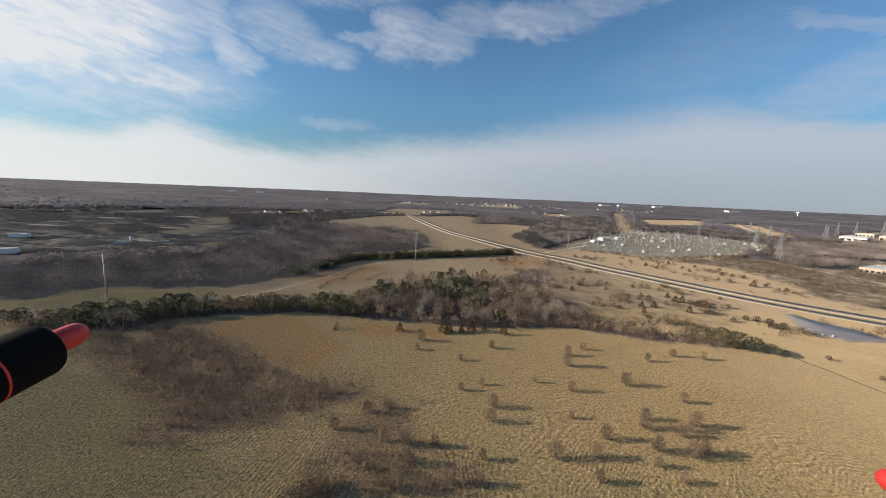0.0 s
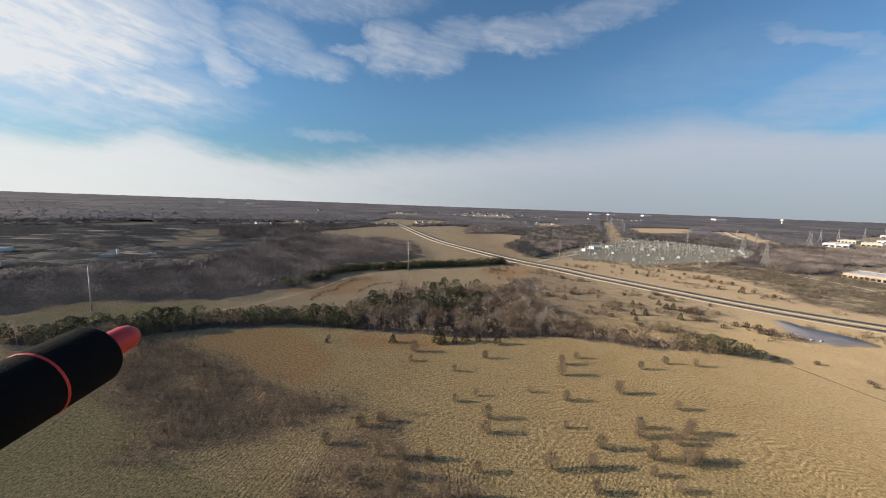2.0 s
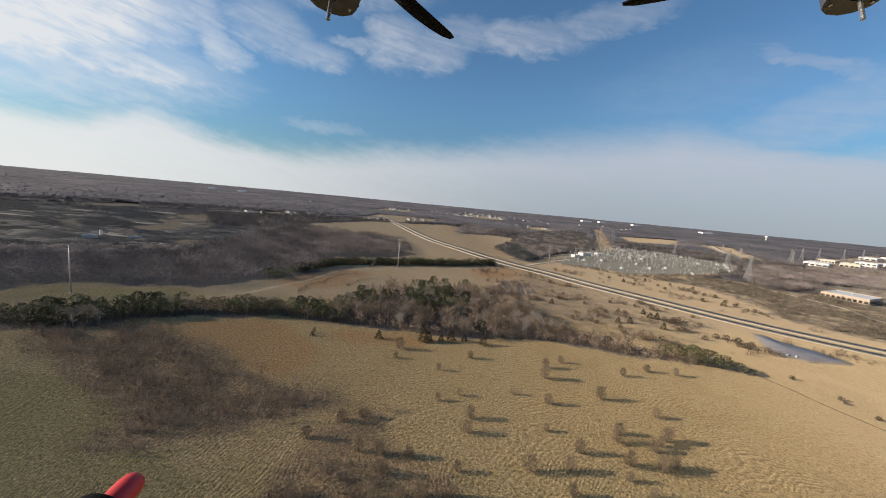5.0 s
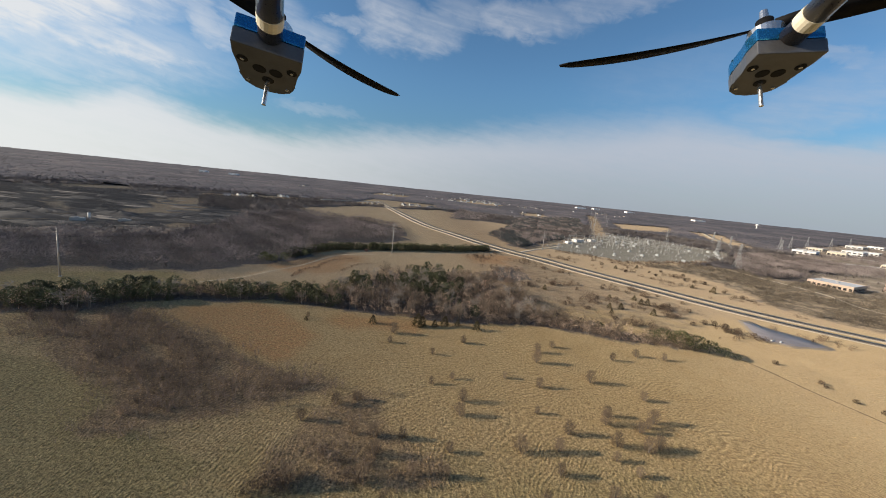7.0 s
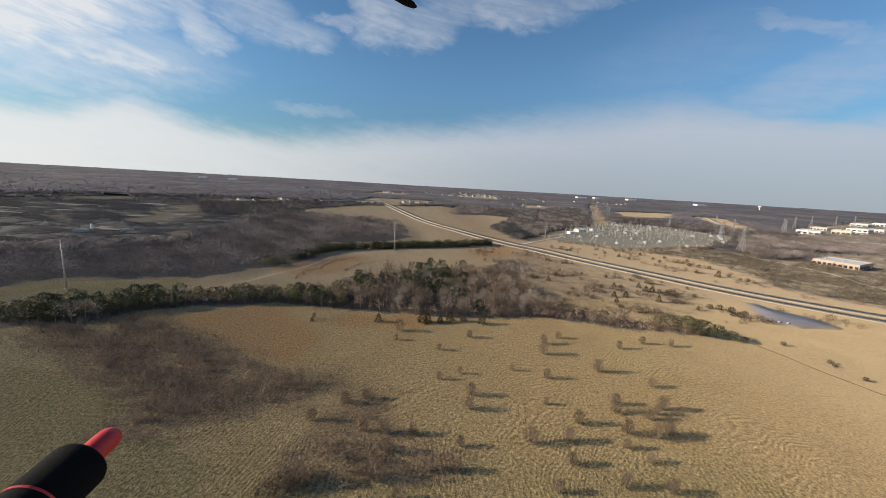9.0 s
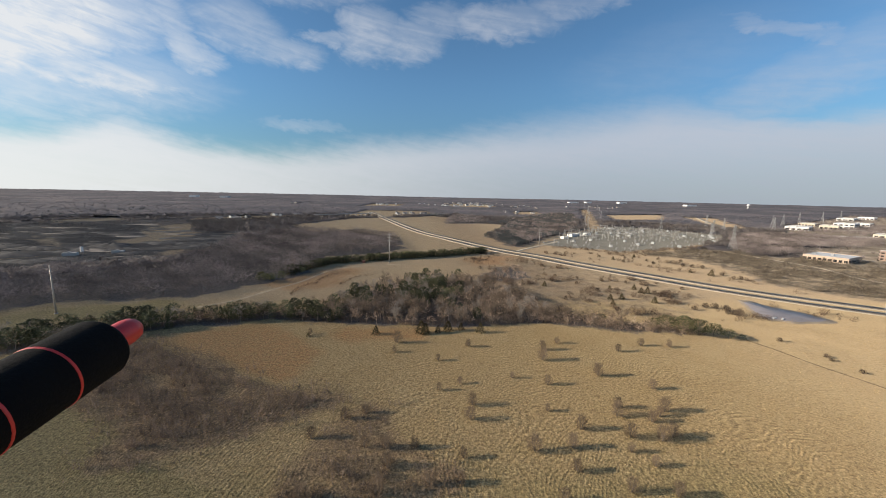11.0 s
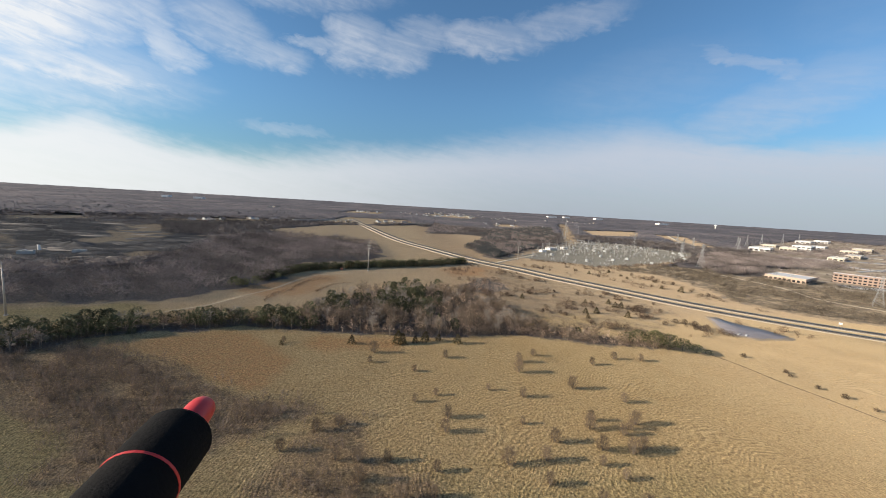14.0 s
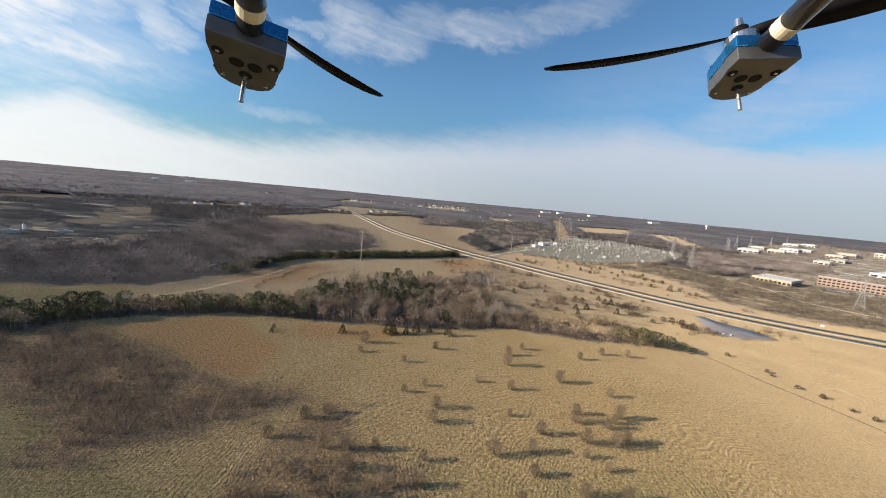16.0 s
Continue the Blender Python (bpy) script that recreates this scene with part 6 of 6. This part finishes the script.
def build_cars():
    """Parked cars on the lot before the offices."""
    rng = np.random.default_rng(77)
    paints = [material("car_paint_white", (0.75, 0.75, 0.74), 0.35, coat=0.5), material("car_paint_silver", (0.42, 0.43, 0.44), 0.35, 0.3, coat=0.5), material("car_paint_dark", (0.04, 0.045, 0.06), 0.3, coat=0.5)]
    tyre = material("tyre_rubber", (0.02, 0.02, 0.02), 0.85)
    models = []
    for paint, colour in zip(paints, ("white", "silver", "dark blue")):
        root = empty("car")
        bm = bmesh.new()
        box(bm, -2.2, 2.2, -0.88, 0.88, 0.32, 0.92)
        bevelled(bm, 0.12)
        part("body", bm, paint, root)
        bm = bmesh.new()
        for v in box(bm, -1.5, 1.1, -0.8, 0.8, 0.92, 1.45):
            if v.co.z > 1.2:
                v.co.x *= 0.72
                v.co.y *= 0.86
        part("cabin", bm, GLASS_DARK, root, "dark glass cabin")
        bm = bmesh.new()
        box(bm, -1.05, 0.76, -0.66, 0.66, 1.45, 1.50)
        part("roof", bm, paint, root)
        for wx in (-1.35, 1.35):
            for wy in (-0.8, 0.8):
                bm = bmesh.new()
                tube(bm, (wx, wy - 0.1, 0.33), (wx, wy + 0.1, 0.33), 0.33, 0.33, 10)
                part("wheel", bm, tyre, root)
        models.append((root, tagged(root, colour + " car parked on a pale office lot", "car", "parked cars")))
    used = [False] * 3
    way = np.array((0.88, -0.47))
    for row in range(3):
        for k in range(16):
            if rng.uniform() < 0.4:
                continue
            p = np.array((646.0, 428.0)) + way * (k * 6.0) + np.array((-0.47, -0.88)) * (row * 8.0 - 2.0)
            c = int(rng.choice(3, p=(0.5, 0.3, 0.2)))
            m = pose(float(p[0]), float(p[1]), 0.11, 0, 0, 62.0 + float(rng.uniform(-3, 3)))
            ob = copy_thing(models[c][0], m) if used[c] else models[c][0]
            ob.matrix_world = m
            used[c] = True


build_cars()

# ---------------------------------------------------------------- the multirotor that hangs round the camera
def build_drone():
    root = empty("multirotor_drone", pose(0, 0, 80.0))
    # the airframe leans forward: arms, mounts and plates tip about the line of the two mounts
    def lean_at(y, z):
        return Matrix.Translation((0, y, z)) @ Matrix.Rotation(radians(-19), 4, "X") @ Matrix.Translation((0, -y, -z))

    lean = lean_at(0.296, 0.196)

    def tipped(bm):
        bmesh.ops.transform(bm, matrix=lean, verts=bm.verts)
        return bm

    tagged(root, "hovering drone with black foam skids and blue motor mounts", "drone")
    # landing skids
    for name, (x, y, z), back in (("left", (-0.1376, 0.1759, -0.1148), 0.30), ("right", (0.2978, 0.1758, -0.1787), 0.30)):
        # the rear of each skid hangs a little lower than its tip
        droop = Matrix.Translation((x, y, z)) @ Matrix.Rotation(radians(5.0), 4, "X") @ Matrix.Translation((-x, -y, -z))

        def hung(mesh):
            bmesh.ops.transform(mesh, matrix=droop, verts=mesh.verts)
            return mesh

        bm = bmesh.new()
        n, rings = 28, ((0.0, 0.0100), (0.0012, 0.0120), (0.003, 0.0129), (back * 0.5, 0.0129), (back, 0.0129), (back + 0.001, 0.006))
        loops = []
        for dy, r in rings:
            loops.append([bm.verts.new((x + r * math.cos(2 * math.pi * k / n), y - 0.019 - dy, z + r * math.sin(2 * math.pi * k / n))) for k in range(n)])
        for a, b in zip(loops, loops[1:]):
            for k in range(n):
                bm.faces.new((a[k], a[(k + 1) % n], b[(k + 1) % n], b[k]))
        bm.faces.new(loops[0][::-1])
        bm.faces.new(loops[-1])
        skid = part("skid", hung(bm), FOAM, root, "skid tube in a black foam sleeve", True)
        bm = bmesh.new()
        profile = ((-0.004, 0.0058), (0.004, 0.0060), (0.013, 0.0059), (0.0165, 0.0053), (0.0185, 0.0040), (0.0192, 0.0018))
        loops = []
        for dy, r in profile:
            loops.append([bm.verts.new((x + r * math.cos(2 * math.pi * k / 20), y - 0.0192 + dy, z + r * math.sin(2 * math.pi * k / 20))) for k in range(20)])
        for a, b in zip(loops, loops[1:]):
            for k in range(20):
                bm.faces.new((b[k], b[(k + 1) % 20], a[(k + 1) % 20], a[k]))
        bm.faces.new(loops[-1])
        part("end_cap", hung(bm), RED_PLASTIC, skid, "rounded red plastic end cap", True)
        for s in (0.024, 0.047, 0.120, 0.200):
            bm = bmesh.new()
            loops = []
            for dy, r in ((0.0, 0.0127), (0.0003, 0.0131), (0.0011, 0.0131), (0.0014, 0.0127)):
                loops.append([bm.verts.new((x + r * math.cos(2 * math.pi * k / n), y - 0.019 - s - dy, z + r * math.sin(2 * math.pi * k / n))) for k in range(n)])
            for a, b in zip(loops, loops[1:]):
                for k in range(n):
                    bm.faces.new((a[k], a[(k + 1) % n], b[(k + 1) % n], b[k]))
            part("band", hung(bm), RED_PLASTIC, skid, "thin red band")
        bm = bmesh.new()
        tube(bm, droop @ Vector((x, y - 0.30, z + 0.008)), lean @ Vector((0.15 + (x - 0.10) * 0.6, -0.17, 0.150)), 0.008, 0.008, 10)
        part("skid_strut", bm, CARBON, root)
    # arms, mounts, motors, propellers
    for (px, py, pz), end, blade_turn, blade_len, hand in (((-0.0897, 0.2951, 0.1706), (0.085, -0.17), 52, 0.140, 1), ((0.3287, 0.2963, 0.2176), (0.215, -0.17), 144, 0.175, -1)):
        lean = lean_at(py, pz)
        top = pz + 0.036
        arm_way = (Vector((end[0], end[1], top)) - Vector((px, py, top))).normalized()
        turn = math.degrees(math.atan2(arm_way.x, -arm_way.y))
        frame_m = pose(px, py, pz, 0, 0, turn) @ Matrix.Diagonal((0.90, 0.90, 0.92, 1.0))
        bm = bmesh.new()
        tube(bm, Vector((px, py, top)) + arm_way * 0.006, (end[0], end[1], top), 0.0086, 0.0086, 20)
        arm = part("arm", tipped(bm), CARBON, root, "black carbon tube arm", True)
        bm = bmesh.new()
        tube(bm, Vector((px, py, top)) + arm_way * 0.040, Vector((px, py, top)) + arm_way * 0.050, 0.0091, 0.0091, 20)
        part("tape", tipped(bm), TAPE, arm, "cream tape ring")
        # clamp body: rounded nose, flat back
        outline = [(-0.027, -0.030), (0.027, -0.030), (0.0270, -0.014), (0.0245, -0.003), (0.0235, 0.010), (0.0225, 0.0125), (0.0225, 0.019), (0.0195, 0.0265), (0.0110, 0.0325), (0.0, 0.0345),
                   (-0.0110, 0.0325), (-0.0195, 0.0265), (-0.0225, 0.019), (-0.0225, 0.0125), (-0.0235, 0.010), (-0.0245, -0.003), (-0.0270, -0.014)]
        for name, z0, z1, mat, grow in (("lower_clamp", 0.0235, 0.0365, CLAMP, 1.0), ("upper_clamp", 0.0372, 0.049, BLUE_METAL, 0.985)):
            bm = bmesh.new()
            low = [bm.verts.new((a * grow, b * grow, z0)) for a, b in outline]
            high = [bm.verts.new((a * grow, b * grow, z1)) for a, b in outline]
            bm.faces.new(low[::-1])
            bm.faces.new(high)
            for k in range(len(outline)):
                q = (k + 1) % len(outline)
                bm.faces.new((low[k], low[q], high[q], high[k]))
            bevelled(bm, 0.0012, 2)
            bmesh.ops.transform(bm, matrix=frame_m, verts=bm.verts)
            clamp = part(name, tipped(bm), mat, root)
            if name == "lower_clamp":
                # no real openings: solid black discs whose colour gives the dark of holes
                for hx, hy, r in ((-0.0195, -0.010, 0.0044), (0.0195, -0.010, 0.0044), (-0.0066, -0.002, 0.0056), (0.0066, -0.002, 0.0056), (0.0, 0.0125, 0.0052)):
                    bm = bmesh.new()
                    tube(bm, (hx, hy, z0 - 0.0004), (hx, hy, z0 + 0.006), r, r, 14)
                    bmesh.ops.transform(bm, matrix=frame_m, verts=bm.verts)
                    part("hole_disc", tipped(bm), HOLE, clamp)
                for hx, hy in ((-0.0195, -0.010), (0.0195, -0.010), (-0.0165, 0.020), (0.0165, 0.020)):
                    bm = bmesh.new()
                    tube(bm, (hx, hy, z0 - 0.0012), (hx, hy, z0 + 0.002), 0.0016, 0.0016, 8)
                    bmesh.ops.transform(bm, matrix=frame_m, verts=bm.verts)
                    part("screw", tipped(bm), PIN, clamp)
        bm = bmesh.new()
        tube(bm, (0, 0.0125, -0.001), (0, 0.0125, 0.026), 0.0019, 0.0019, 12)
        bmesh.ops.transform(bm, matrix=frame_m, verts=bm.verts)
        part("shaft_pin", tipped(bm), PIN, root, "bright steel pin")
        bm = bmesh.new()
        tube(bm, (0, 0, 0.049), (0, 0, 0.055), 0.012, 0.014, 20)
        tube(bm, (0, 0, 0.055), (0, 0, 0.069), 0.0145, 0.0145, 24)
        tube(bm, (0, 0, 0.069), (0, 0, 0.072), 0.0145, 0.009, 24)
        bmesh.ops.transform(bm, matrix=frame_m, verts=bm.verts)
        motor = part("motor", tipped(bm), PIN, root, "bright metal motor can")
        bm = bmesh.new()
        tube(bm, (0, 0, 0.058), (0, 0, 0.0605), 0.0148, 0.0148, 24)
        bmesh.ops.transform(bm, matrix=frame_m, verts=bm.verts)
        part("motor_ring", tipped(bm), BLUE_METAL, motor, "blue ring")
        bm = bmesh.new()
        steps, rows = 16, []
        for k in range(steps + 1):
            u = k / steps
            rr = 0.006 + u * (blade_len - 0.006)
            chord = 0.029 * (0.42 + 1.5 * u - 1.55 * u * u) if u < 0.96 else 0.006
            pitch = math.radians(26 - 17 * u) * hand
            sweep = -0.010 * u * u * hand
            ring = []
            for cx, cz in ((-0.5, 0.0), (-0.1, 0.055), (0.5, 0.0), (0.0, -0.02)):
                a, b = cx * chord, cz * chord + 0.0006 * (1 if cz > 0 else -1)
                ring.append((rr, sweep + a * math.cos(pitch), a * math.sin(pitch) + b + 0.012 * u * u))
            rows.append(ring)
        for flip in (1, -1):
            made = [[bm.verts.new((flip * p[0], flip * p[1], p[2])) for p in ring] for ring in rows]
            for a, b in zip(made, made[1:]):
                for k in range(4):
                    bm.faces.new((a[k], a[(k + 1) % 4], b[(k + 1) % 4], b[k]))
            bm.faces.new(made[-1])
            bm.faces.new(made[0][::-1])
        tube(bm, (0, 0, -0.004), (0, 0, 0.006), 0.0065, 0.0065, 16)
        bmesh.ops.recalc_face_normals(bm, faces=bm.faces)
        bmesh.ops.transform(bm, matrix=pose(px, py, pz + 0.068, 0, 0, blade_turn), verts=bm.verts)
        part("propeller", tipped(bm), PROP, root, "black two-bladed propeller at rest", True)
        bm = bmesh.new()
        tube(bm, (px, py, pz + 0.062), (px, py, pz + 0.084), 0.0045, 0.003, 12)
        part("prop_nut", tipped(bm), PIN, root)
    lean = lean_at(0.296, 0.196)
    # centre plates that join the arms, above and behind the camera
    bm = bmesh.new()
    box(bm, -0.06, 0.36, -0.34, -0.15, 0.150, 0.156)
    bevelled(bm, 0.002)
    part("centre_plate", tipped(bm), CARBON, root)
    bm = bmesh.new()
    box(bm, -0.06, 0.36, -0.34, -0.15, 0.230, 0.236)
    bevelled(bm, 0.002)
    part("centre_plate", tipped(bm), CARBON, root)


build_drone()
